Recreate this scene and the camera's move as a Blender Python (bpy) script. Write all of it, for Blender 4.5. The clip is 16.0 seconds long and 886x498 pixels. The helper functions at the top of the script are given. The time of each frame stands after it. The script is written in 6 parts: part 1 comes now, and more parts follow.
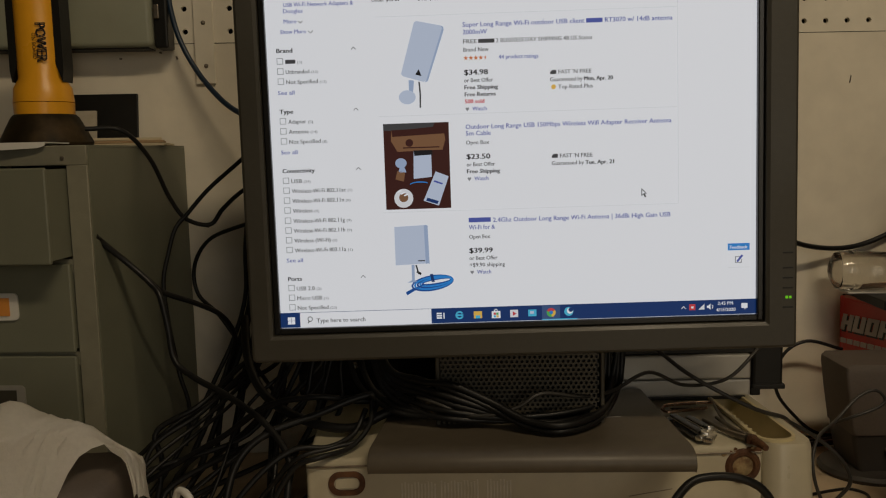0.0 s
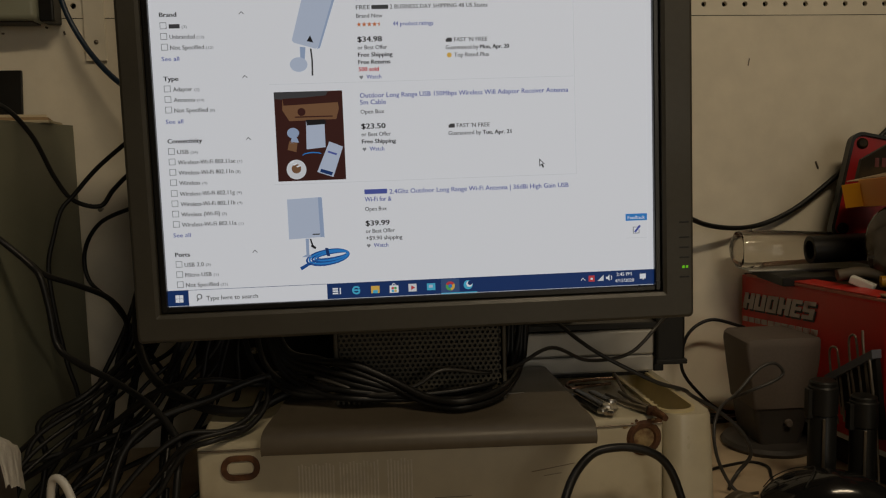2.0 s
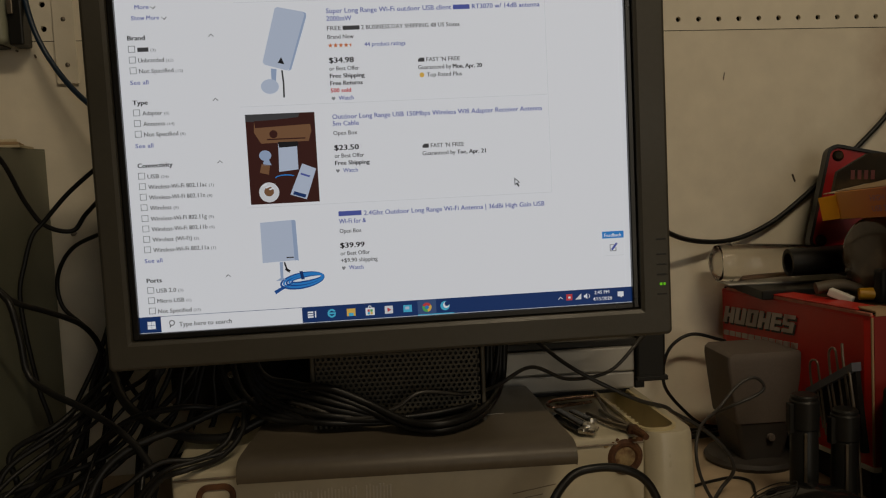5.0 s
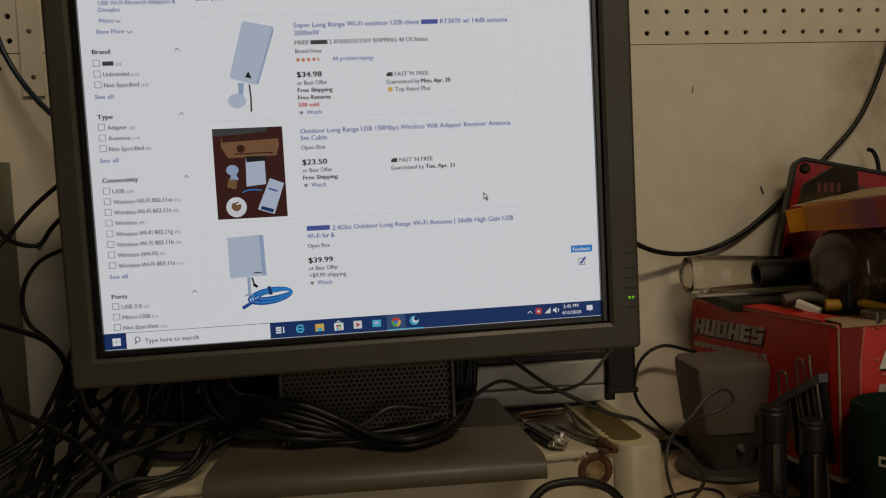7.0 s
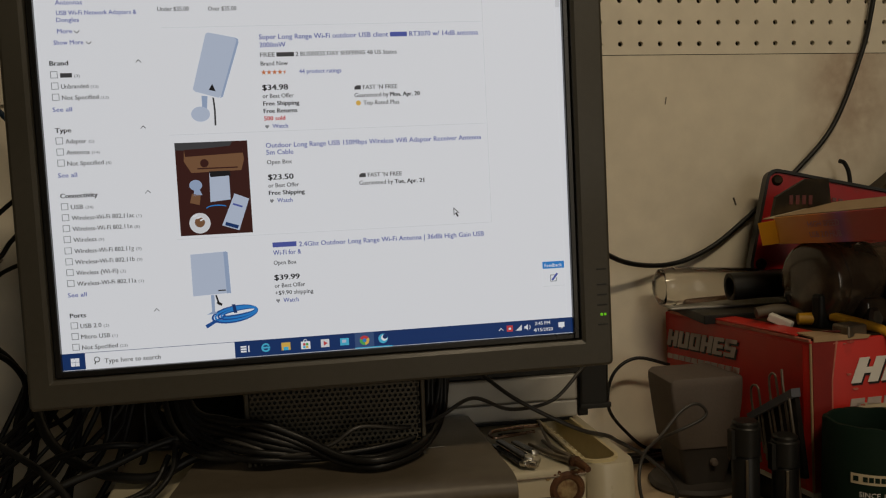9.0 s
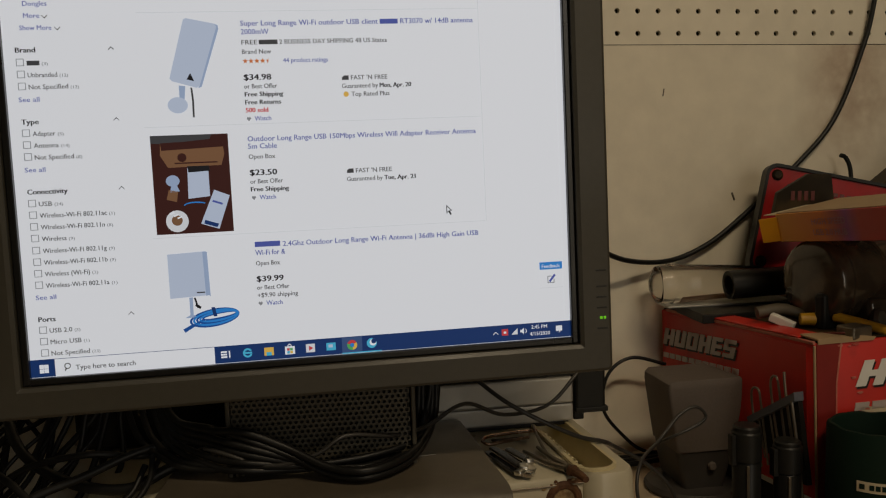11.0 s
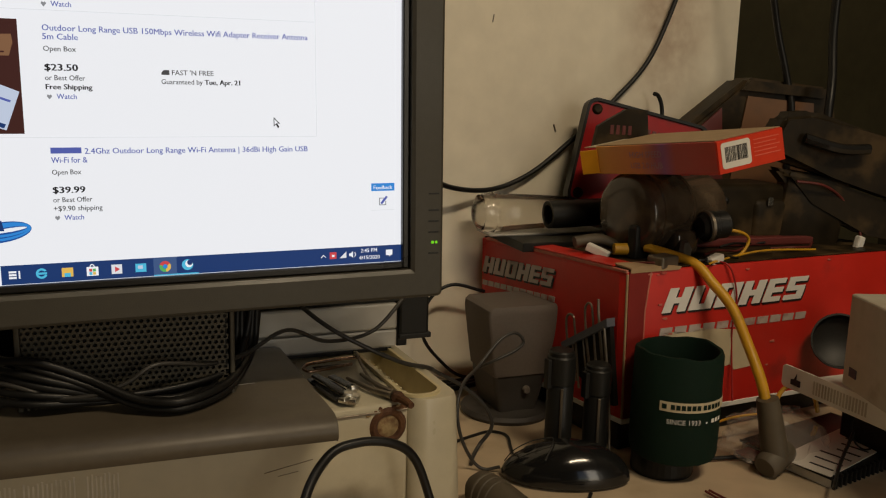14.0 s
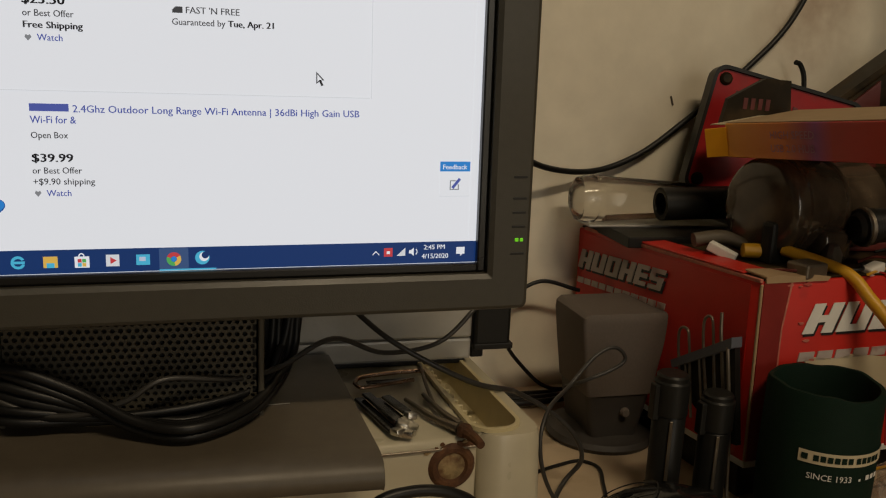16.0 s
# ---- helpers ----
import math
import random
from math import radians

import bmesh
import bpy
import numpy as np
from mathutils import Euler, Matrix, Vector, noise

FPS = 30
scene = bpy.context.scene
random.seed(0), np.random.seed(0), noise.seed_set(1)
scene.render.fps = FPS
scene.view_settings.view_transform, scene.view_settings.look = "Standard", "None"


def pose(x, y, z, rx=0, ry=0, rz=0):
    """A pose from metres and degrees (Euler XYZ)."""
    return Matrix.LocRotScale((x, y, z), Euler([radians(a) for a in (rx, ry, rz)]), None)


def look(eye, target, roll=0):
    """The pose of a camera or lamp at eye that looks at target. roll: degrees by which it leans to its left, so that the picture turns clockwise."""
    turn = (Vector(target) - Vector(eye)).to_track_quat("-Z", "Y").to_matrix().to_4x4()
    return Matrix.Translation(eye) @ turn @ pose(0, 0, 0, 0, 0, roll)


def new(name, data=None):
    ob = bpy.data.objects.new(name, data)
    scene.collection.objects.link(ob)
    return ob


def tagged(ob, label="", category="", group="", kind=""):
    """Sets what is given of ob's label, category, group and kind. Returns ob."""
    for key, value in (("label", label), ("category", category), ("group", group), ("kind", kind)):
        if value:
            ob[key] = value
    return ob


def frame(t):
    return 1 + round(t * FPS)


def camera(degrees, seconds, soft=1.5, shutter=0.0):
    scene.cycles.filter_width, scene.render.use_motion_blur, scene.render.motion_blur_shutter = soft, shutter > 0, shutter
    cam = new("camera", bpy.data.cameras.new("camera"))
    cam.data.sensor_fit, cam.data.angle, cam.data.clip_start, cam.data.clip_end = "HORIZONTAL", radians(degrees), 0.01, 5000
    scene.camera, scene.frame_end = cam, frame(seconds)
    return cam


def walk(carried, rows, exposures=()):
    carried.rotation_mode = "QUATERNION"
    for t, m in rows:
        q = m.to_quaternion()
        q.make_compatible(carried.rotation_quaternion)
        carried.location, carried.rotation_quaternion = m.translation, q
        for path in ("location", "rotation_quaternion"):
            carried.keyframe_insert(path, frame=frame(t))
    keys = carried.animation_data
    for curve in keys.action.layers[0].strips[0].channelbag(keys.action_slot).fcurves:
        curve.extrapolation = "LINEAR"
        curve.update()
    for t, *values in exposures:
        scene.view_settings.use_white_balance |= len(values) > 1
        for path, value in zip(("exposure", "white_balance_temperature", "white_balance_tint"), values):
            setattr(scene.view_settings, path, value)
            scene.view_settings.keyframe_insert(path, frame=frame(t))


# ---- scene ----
cam = camera(55.14, 16.0, soft=1.15)
# seconds, eye in metres, yaw, pitch and roll in degrees
ROWS = [
    (0.0, 0.0005, 0.0001, 1.1507, -2.14, -6.62, 1.30),
    (0.5, 0.0111, 0.0210, 1.1394, -2.77, -6.83, 1.46),
    (1.0, 0.0231, 0.0181, 1.1349, -6.71, -6.87, 1.19),
    (1.5, 0.0231, 0.0110, 1.1256, -7.08, -6.67, 1.24),
    (2.0, 0.0250, 0.0129, 1.1233, -7.07, -6.43, 1.38),
    (2.5, 0.0282, 0.0130, 1.1250, -6.87, -6.09, 1.58),
    (3.0, 0.0306, 0.0128, 1.1283, -8.24, -5.90, 1.51),
    (3.5, 0.0328, 0.0166, 1.1279, -8.61, -5.84, 1.61),
    (4.0, 0.0309, 0.0163, 1.1277, -8.48, -5.80, 1.88),
    (6.5, 0.0387, 0.0229, 1.1286, -8.07, -5.00, 2.32),
    (7.0, 0.0394, 0.0192, 1.1311, -9.75, -4.93, 2.25),
    (7.5, 0.0398, 0.0172, 1.1346, -9.72, -4.82, 2.28),
    (8.0, 0.0435, 0.0225, 1.1347, -9.73, -4.85, 2.23),
    (8.5, 0.0459, 0.0284, 1.1367, -10.41, -4.83, 2.17),
    (9.0, 0.0473, 0.0311, 1.1402, -11.33, -4.79, 2.11),
    (11.5, 0.0507, 0.0725, 1.1457, -12.77, -6.30, 1.65),
    (12.0, 0.0466, 0.0842, 1.1415, -17.32, -8.04, 0.40),
    (12.5, 0.0747, 0.1189, 1.1278, -20.27, -10.34, -0.29),
    (13.0, 0.0740, 0.1342, 1.1211, -21.65, -10.79, -0.80),
    (13.5, 0.0592, 0.1218, 1.1297, -23.38, -10.49, -1.19),
    (14.0, 0.0450, 0.0966, 1.1360, -24.63, -10.38, -1.51),
    (14.5, 0.0541, 0.1026, 1.1401, -24.62, -10.16, -1.55),
    (15.0, 0.1000, 0.1818, 1.1126, -22.81, -10.06, -3.39),
    (15.5, 0.1090, 0.2169, 1.1177, -20.71, -11.29, -3.43),
    (16.0, 0.1052, 0.2195, 1.1246, -18.02, -12.32, -2.63),
]
EXPOSURES = [(0.0, -0.44), (1.0, -0.60), (2.0, -0.68), (4.0, -0.66), (7.0, -0.56), (9.0, -0.48), (11.5, -0.44), (12.5, -0.08), (13.0, 0.14), (13.5, 0.02), (14.0, 0.08), (14.5, 0.20), (15.0, -0.16), (16.0, -0.18)]
walk(cam, [(t, pose(x, y, z, 90 + pitch, roll, yaw)) for t, x, y, z, yaw, pitch, roll in ROWS], EXPOSURES)

# ---- light ----
world = bpy.data.worlds.new("world")
scene.world = world
world.use_nodes = True
sky = world.node_tree.nodes.new("ShaderNodeTexSky")
sky.sky_type, sky.sun_disc = "NISHITA", False
sky.sun_elevation, sky.sun_rotation = radians(40), radians(150)
world.node_tree.links.new(sky.outputs[0], world.node_tree.nodes["Background"].inputs[0])
world.node_tree.nodes["Background"].inputs[1].default_value = 0.05


def area_lamp(name, place, target, w, h, watts, colour):
    data = bpy.data.lights.new(name, "AREA")
    data.shape, data.size, data.size_y, data.energy, data.color = "RECTANGLE", w, h, watts, colour
    ob = new(name, data)
    ob.matrix_world = look(place, target)
    return ob


# daylight in the open shed door behind, and a tube lamp under the ceiling
area_lamp("door_daylight", (0.9, -2.42, 1.45), (0.4, 0.9, 1.1), 0.6, 1.7, 9.5, (1.0, 0.86, 0.66))
area_lamp("tube_lamp_light", (0.50, -0.30, 2.32), (0.42, 0.75, 0.9), 0.7, 0.10, 11.4, (1.0, 0.80, 0.54))


# ---- materials ----
def material(name, colour, rough=0.5, metal=0.0, vary=0.12, grain=60.0, stain=6.0, stain_colour=None, stain_amount=0.0,
             bump=0.1, bump_scale=300.0, coat=0.0, dust=0.0, spec=0.5):
    m = bpy.data.materials.new(name)
    m.use_nodes = True
    n, l = m.node_tree.nodes, m.node_tree.links
    b = n["Principled BSDF"]
    b.inputs["Metallic"].default_value = metal
    b.inputs["Coat Weight"].default_value = coat
    b.inputs["Specular IOR Level"].default_value = spec
    co = n.new("ShaderNodeTexCoord")
    fine = n.new("ShaderNodeTexNoise")
    fine.inputs["Scale"].default_value, fine.inputs["Detail"].default_value = grain, 6
    l.new(co.outputs["Object"], fine.inputs["Vector"])
    broad = n.new("ShaderNodeTexNoise")
    broad.inputs["Scale"].default_value, broad.inputs["Detail"].default_value = stain, 5
    l.new(co.outputs["Object"], broad.inputs["Vector"])
    mul = n.new("ShaderNodeMapRange")
    mul.inputs[1].default_value, mul.inputs[2].default_value = 0.3, 0.7
    mul.inputs[3].default_value, mul.inputs[4].default_value = 1 - vary, 1 + vary
    add = n.new("ShaderNodeMath")
    add.operation = "MULTIPLY_ADD"
    add.inputs[1].default_value = 0.5
    half = n.new("ShaderNodeMath")
    half.operation = "MULTIPLY"
    half.inputs[1].default_value = 0.5
    l.new(broad.outputs[0], half.inputs[0])
    l.new(fine.outputs[0], add.inputs[0])
    l.new(half.outputs[0], add.inputs[2])
    l.new(add.outputs[0], mul.inputs[0])
    tone = n.new("ShaderNodeVectorMath")
    tone.operation = "SCALE"
    tone.inputs[0].default_value = colour
    l.new(mul.outputs[0], tone.inputs["Scale"])
    last = tone.outputs[0]
    if stain_amount > 0:
        mask = n.new("ShaderNodeMapRange")
        mask.inputs[1].default_value, mask.inputs[2].default_value = 0.66 - 0.25 * stain_amount, 0.8 - 0.2 * stain_amount
        mask.inputs[4].default_value = 0.85
        l.new(broad.outputs[0], mask.inputs[0])
        mix = n.new("ShaderNodeMix")
        mix.data_type = "RGBA"
        l.new(mask.outputs[0], mix.inputs[0])
        l.new(last, mix.inputs[6])
        mix.inputs[7].default_value = (*(stain_colour or (0.1, 0.07, 0.04)), 1)
        last = mix.outputs[2]
    l.new(last, b.inputs["Base Color"])
    r = n.new("ShaderNodeMapRange")
    r.inputs[1].default_value, r.inputs[2].default_value = 0.25, 0.75
    r.inputs[3].default_value, r.inputs[4].default_value = max(0.03, rough - 0.1), min(1, rough + 0.12 + dust)
    l.new(broad.outputs[0], r.inputs[0])
    l.new(r.outputs[0], b.inputs["Roughness"])
    if bump > 0:
        bn = n.new("ShaderNodeTexNoise")
        bn.inputs["Scale"].default_value, bn.inputs["Detail"].default_value = bump_scale, 4
        l.new(co.outputs["Object"], bn.inputs["Vector"])
        bp = n.new("ShaderNodeBump")
        bp.inputs["Strength"].default_value, bp.inputs["Distance"].default_value = bump, 0.001
        l.new(bn.outputs[0], bp.inputs["Height"])
        l.new(bp.outputs[0], b.inputs["Normal"])
    return m


def glow(name, colour, strength=1.0):
    """What the lit display shows: it gives off light of this colour."""
    m = bpy.data.materials.new(name)
    m.use_nodes = True
    b = m.node_tree.nodes["Principled BSDF"]
    b.inputs["Base Color"].default_value = (*(0.005 + 0.16 * c for c in colour), 1)
    b.inputs["Roughness"].default_value = 0.45
    b.inputs["Specular IOR Level"].default_value = 0.25
    b.inputs["Emission Color"].default_value = (*colour, 1)
    b.inputs["Emission Strength"].default_value = strength
    return m


def clear(name, colour=(1, 1, 1), rough=0.05, ior=1.45):
    m = bpy.data.materials.new(name)
    m.use_nodes = True
    b = m.node_tree.nodes["Principled BSDF"]
    b.inputs["Base Color"].default_value = (*colour, 1)
    b.inputs["Roughness"].default_value = rough
    b.inputs["IOR"].default_value = ior
    b.inputs["Transmission Weight"].default_value = 1.0
    return m


WALL = material("old_white_paint", (0.78, 0.725, 0.60), 0.55, vary=0.10, grain=35, stain=3.0, stain_colour=(0.50, 0.42, 0.30), stain_amount=0.22, bump=0.15, bump_scale=140)
PEG = material("pegboard_paint", (0.78, 0.73, 0.61), 0.5, vary=0.08, grain=40, stain=5.0, stain_colour=(0.5, 0.43, 0.32), stain_amount=0.15, bump=0.1)
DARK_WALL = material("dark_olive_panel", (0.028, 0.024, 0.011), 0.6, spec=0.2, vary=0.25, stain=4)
DESK = material("worn_desk_top", (0.52, 0.41, 0.28), 0.45, vary=0.16, grain=30, stain=9, stain_colour=(0.30, 0.20, 0.11), stain_amount=0.45, bump=0.1)
FLOOR = material("dark_concrete", (0.09, 0.085, 0.075), 0.8)
DIM_WALL = material("dark_board_wall", (0.10, 0.085, 0.065), 0.8, vary=0.2)
CEIL = material("bare_board_ceiling", (0.14, 0.11, 0.08), 0.8, vary=0.2)
BEZEL = material("dark_grey_monitor_plastic", (0.053, 0.049, 0.038), 0.42, vary=0.10, grain=200, stain=8, bump=0.12, bump_scale=1500)
BEZEL_IN = material("black_inner_lip", (0.012, 0.012, 0.012), 0.3, bump=0.0)
STAND = material("grey_stand_plastic", (0.094, 0.078, 0.056), 0.38, vary=0.16, grain=120, stain=10, bump=0.1, bump_scale=1200, dust=0.1)
GRILLE = material("perforated_metal", (0.082, 0.074, 0.056), 0.45, metal=0.3, vary=0.15)
BLACK = material("black_plastic", (0.011, 0.011, 0.010), 0.42, spec=0.3, vary=0.2, bump=0.1)
BLACK_GLOSS = material("gloss_black_plastic", (0.010, 0.010, 0.010), 0.16, vary=0.2, bump=0.03, coat=0.3)
CABLE = material("black_cable_rubber", (0.009, 0.009, 0.009), 0.42, spec=0.35, vary=0.25, grain=90, bump=0.0)
CABLE_GREY = material("dark_grey_cable", (0.035, 0.033, 0.03), 0.4, vary=0.2, bump=0.0)
CABLE_BLUE = material("dark_blue_cable", (0.012, 0.028, 0.055), 0.4, vary=0.2, bump=0.0)
COPPER = material("coppery_steel", (0.46, 0.31, 0.23), 0.22, metal=1.0, vary=0.2, stain=60)
CABLE_WHITE = material("white_cable", (0.6, 0.58, 0.52), 0.4, vary=0.1, bump=0.0)
CASE = material("beige_machine_paint", (0.50, 0.455, 0.335), 0.35, vary=0.10, grain=50, stain=14, stain_colour=(0.30, 0.24, 0.15), stain_amount=0.3, bump=0.06)
WORN_LABEL = material("worn_pale_label", (0.62, 0.58, 0.49), 0.6, vary=0.2, grain=120, stain=60, stain_colour=(0.48, 0.44, 0.33), stain_amount=0.6)
CREAM = material("cream_tray_plastic", (0.58, 0.50, 0.29), 0.35, vary=0.12, stain=20, stain_colour=(0.3, 0.2, 0.08), stain_amount=0.3)
RUST = material("rust", (0.085, 0.034, 0.013), 0.8, vary=0.45, grain=260, stain=90, stain_colour=(0.17, 0.080, 0.032), stain_amount=0.6, bump=0.6, bump_scale=500)
STEEL = material("steel", (0.55, 0.53, 0.48), 0.25, metal=1.0, vary=0.15, stain=30)
DULL_STEEL = material("dull_steel", (0.22, 0.19, 0.15), 0.42, metal=0.8, vary=0.3, stain=40, stain_colour=(0.16, 0.08, 0.04), stain_amount=0.4)
RUST_CORE = material("flaking_rust_and_paint", (0.34, 0.25, 0.12), 0.7, vary=0.3, grain=300, stain=110, stain_colour=(0.13, 0.055, 0.022), stain_amount=0.75, bump=0.5, bump_scale=500)
SILVER = material("silver_drive_paint", (0.42, 0.41, 0.38), 0.35, metal=0.35, vary=0.06)
CABINET = material("sage_green_enamel", (0.185, 0.190, 0.138), 0.42, vary=0.10, grain=25, stain=5, stain_colour=(0.15, 0.14, 0.10), stain_amount=0.2, bump=0.06)
PALE_GREEN = material("pale_green_enamel", (0.30, 0.315, 0.240), 0.38, vary=0.10, grain=25, stain=6, stain_colour=(0.20, 0.19, 0.13), stain_amount=0.25, bump=0.06)
CABINET_EDGE = material("worn_sage_edge", (0.24, 0.23, 0.17), 0.45, vary=0.14, grain=60, stain=25, stain_colour=(0.10, 0.07, 0.05), stain_amount=0.15)
YELLOW = material("yellow_plastic", (0.86, 0.40, 0.02), 0.35, vary=0.08, stain=14, stain_colour=(0.5, 0.2, 0.02), stain_amount=0.2)
YELLOW_TUBE = material("yellow_sleeve", (0.62, 0.33, 0.02), 0.42, vary=0.12, stain=30, stain_colour=(0.25, 0.13, 0.02), stain_amount=0.35)
RED_CARD = material("red_printed_card", (0.56, 0.022, 0.013), 0.42, vary=0.10, grain=40, stain=16, stain_colour=(0.26, 0.02, 0.015), stain_amount=0.2, bump=0.08)
RED_LENS = material("dusty_red_lens", (0.33, 0.014, 0.016), 0.34, spec=0.2, vary=0.2, stain=20, stain_colour=(0.16, 0.045, 0.04), stain_amount=0.3)
PINK_WEAR = material("scuffed_card_edge", (0.50, 0.17, 0.12), 0.7, vary=0.3, grain=120, stain=60, stain_colour=(0.40, 0.04, 0.03), stain_amount=0.5)
CARD = material("brown_card", (0.36, 0.25, 0.14), 0.8, vary=0.12, bump=0.2)
CREAM_CARD = material("cream_label_paper", (0.58, 0.50, 0.34), 0.7, vary=0.08, stain=20, stain_colour=(0.42, 0.33, 0.2), stain_amount=0.3)
PAPER = material("white_paper", (0.72, 0.70, 0.64), 0.7, vary=0.05)
INK = material("black_ink", (0.012, 0.012, 0.012), 0.5, vary=0.1, bump=0.0)
# faded print, its grey also holding the shade on the carton's left face
FADED_SHADED_INK = material("faded_shaded_grey_ink", (0.48, 0.41, 0.38), 0.55, vary=0.2, grain=50, stain=40, stain_colour=(0.22, 0.03, 0.02), stain_amount=0.4, bump=0.0)
WHITE_INK = material("white_ink", (0.75, 0.74, 0.70), 0.5, vary=0.08, bump=0.0)
LILAC_INK = material("lilac_ink", (0.42, 0.20, 0.30), 0.4, vary=0.05, bump=0.0)
SPEAKER = material("grey_speaker_cloth", (0.125, 0.103, 0.087), 0.75, vary=0.12, grain=400, stain=12, bump=0.3, bump_scale=2500)
SPEAKER_DARK = material("dark_speaker_plastic", (0.045, 0.040, 0.036), 0.5, vary=0.15)
FOAM = material("dark_green_foam", (0.0038, 0.0165, 0.0098), 0.8, spec=0.2, vary=0.15, grain=300, stain=14, bump=0.35, bump_scale=1800)
MOTOR = material("dusty_olive_paint", (0.062, 0.044, 0.029), 0.14, vary=0.35, grain=60, stain=26, stain_colour=(0.13, 0.095, 0.062), stain_amount=0.5, coat=0.4)
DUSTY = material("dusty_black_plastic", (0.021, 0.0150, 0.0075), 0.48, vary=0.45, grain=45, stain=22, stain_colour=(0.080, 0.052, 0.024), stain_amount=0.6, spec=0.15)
BROWN_SHELL = material("dusty_brown_plastic", (0.16, 0.076, 0.034), 0.55, vary=0.2, grain=30, stain=12, stain_colour=(0.07, 0.055, 0.035), stain_amount=0.4)
DARK_RED = material("dark_red_plastic", (0.12, 0.022, 0.018), 0.4, vary=0.2)
CLOTH = material("white_cotton_cloth", (0.86, 0.83, 0.76), 0.9, vary=0.06, grain=300, bump=0.4, bump_scale=900)
GREY_BOX = material("grey_white_carton", (0.46, 0.42, 0.34), 0.7, vary=0.1, grain=80, stain=30, stain_colour=(0.36, 0.31, 0.23), stain_amount=0.4, bump=0.25)
HEX = material("blue_grey_holder", (0.10, 0.11, 0.135), 0.4, vary=0.15)
RUBBER = material("brown_grey_rubber", (0.085, 0.068, 0.045), 0.6, vary=0.2, stain=30)
ORANGE = material("orange_label", (0.75, 0.30, 0.06), 0.5)
CLEAR = clear("clear_plastic", (0.93, 0.90, 0.84), 0.08)
BAG = material("thin_milky_bag", (0.75, 0.66, 0.58), 0.25, vary=0.2, grain=60, stain=30, bump=0.3, bump_scale=200)
BAG.node_tree.nodes["Principled BSDF"].inputs["Alpha"].default_value = 0.17
LED = glow("green_led", (0.20, 0.75, 0.02), 0.7)
SCREEN_WHITE = glow("display_white", (0.88, 0.90, 0.95), 0.82)
SCREEN_TEXT = glow("display_grey_text", (0.060, 0.060, 0.065), 0.8)
SCREEN_MID = glow("display_mid_grey", (0.26, 0.27, 0.29), 0.8)
SCREEN_BLACK = glow("display_black_text", (0.012, 0.012, 0.015), 0.8)
SCREEN_LINK = glow("display_blue_text", (0.085, 0.115, 0.42), 0.8)
SCREEN_PALE = glow("display_pale_line", (0.76, 0.78, 0.82), 0.8)
SCREEN_NAVY = glow("display_navy_bar", (0.010, 0.040, 0.16), 0.8)
SCREEN_RED = glow("display_red", (0.62, 0.06, 0.07), 0.8)
SCREEN_STAR = glow("display_star_orange", (0.65, 0.19, 0.05), 0.8)
SCREEN_BLUE = glow("display_blue", (0.03, 0.25, 0.70), 0.8)
SCREEN_DEEP = glow("display_deep_blue", (0.012, 0.085, 0.34), 0.8)
SCREEN_SKY = glow("display_pale_blue", (0.36, 0.46, 0.66), 0.8)
SCREEN_ICE = glow("display_ice", (0.54, 0.62, 0.78), 0.8)
SCREEN_TABLE = glow("display_brown_table", (0.050, 0.014, 0.012), 0.8)
SCREEN_CARD = glow("display_card_brown", (0.22, 0.11, 0.055), 0.8)
SCREEN_YELLOW = glow("display_yellow", (0.80, 0.50, 0.10), 0.8)
SCREEN_GREEN = glow("display_green", (0.10, 0.45, 0.12), 0.8)
SCREEN_CYAN = glow("display_cyan", (0.08, 0.50, 0.75), 0.8)

# an old rusty run on the wall paint, widened to paint in the right side's shade
n, l = WALL.node_tree.nodes, WALL.node_tree.links
co, mp, ln, mr, ns, mu, mx = (n.new("ShaderNode" + k) for k in ("TexCoord", "Mapping", "VectorMath", "MapRange", "TexNoise", "Math", "Mix"))
mp.inputs["Location"].default_value = (-0.770 / 0.085, 0, -1.245 / 0.16)
mp.inputs["Scale"].default_value = (1 / 0.085, 0, 1 / 0.16)
ln.operation, mu.operation, mx.data_type = "LENGTH", "MULTIPLY", "RGBA"
l.new(co.outputs["Object"], mp.inputs["Vector"])
l.new(mp.outputs[0], ln.inputs[0])
mr.inputs[1].default_value, mr.inputs[2].default_value, mr.inputs[3].default_value, mr.inputs[4].default_value = 1.0, 0.2, 0.0, 1.0
l.new(ln.outputs["Value"], mr.inputs[0])
ns.inputs["Scale"].default_value, ns.inputs["Detail"].default_value = 55, 6
l.new(co.outputs["Object"], ns.inputs["Vector"])
l.new(mr.outputs[0], mu.inputs[0])
l.new(ns.outputs[0], mu.inputs[1])
l.new(mu.outputs[0], mx.inputs[0])
b = n["Principled BSDF"].inputs["Base Color"]
l.new(b.links[0].from_socket, mx.inputs[6])
mx.inputs[7].default_value = (0.30, 0.17, 0.10, 1)
l.new(mx.outputs[2], b)


# ---- building helpers ----
def part(name, bm, mat, parent=None, label="", smooth=False):
    me = bpy.data.meshes.new(name)
    bmesh.ops.recalc_face_normals(bm, faces=bm.faces)
    bm.to_mesh(me)
    bm.free()
    me.materials.append(mat)
    if smooth:
        for p in me.polygons:
            p.use_smooth = True
        me.set_sharp_from_angle(angle=radians(38))
    ob = new(name, me)
    ob.parent = parent
    if label:
        ob["label"] = label
    return ob


def thing(name, m, label, category, group="", kind=""):
    ob = new(name)
    ob.empty_display_size = 0.02
    ob.matrix_world = m
    return tagged(ob, label, category, group, kind)


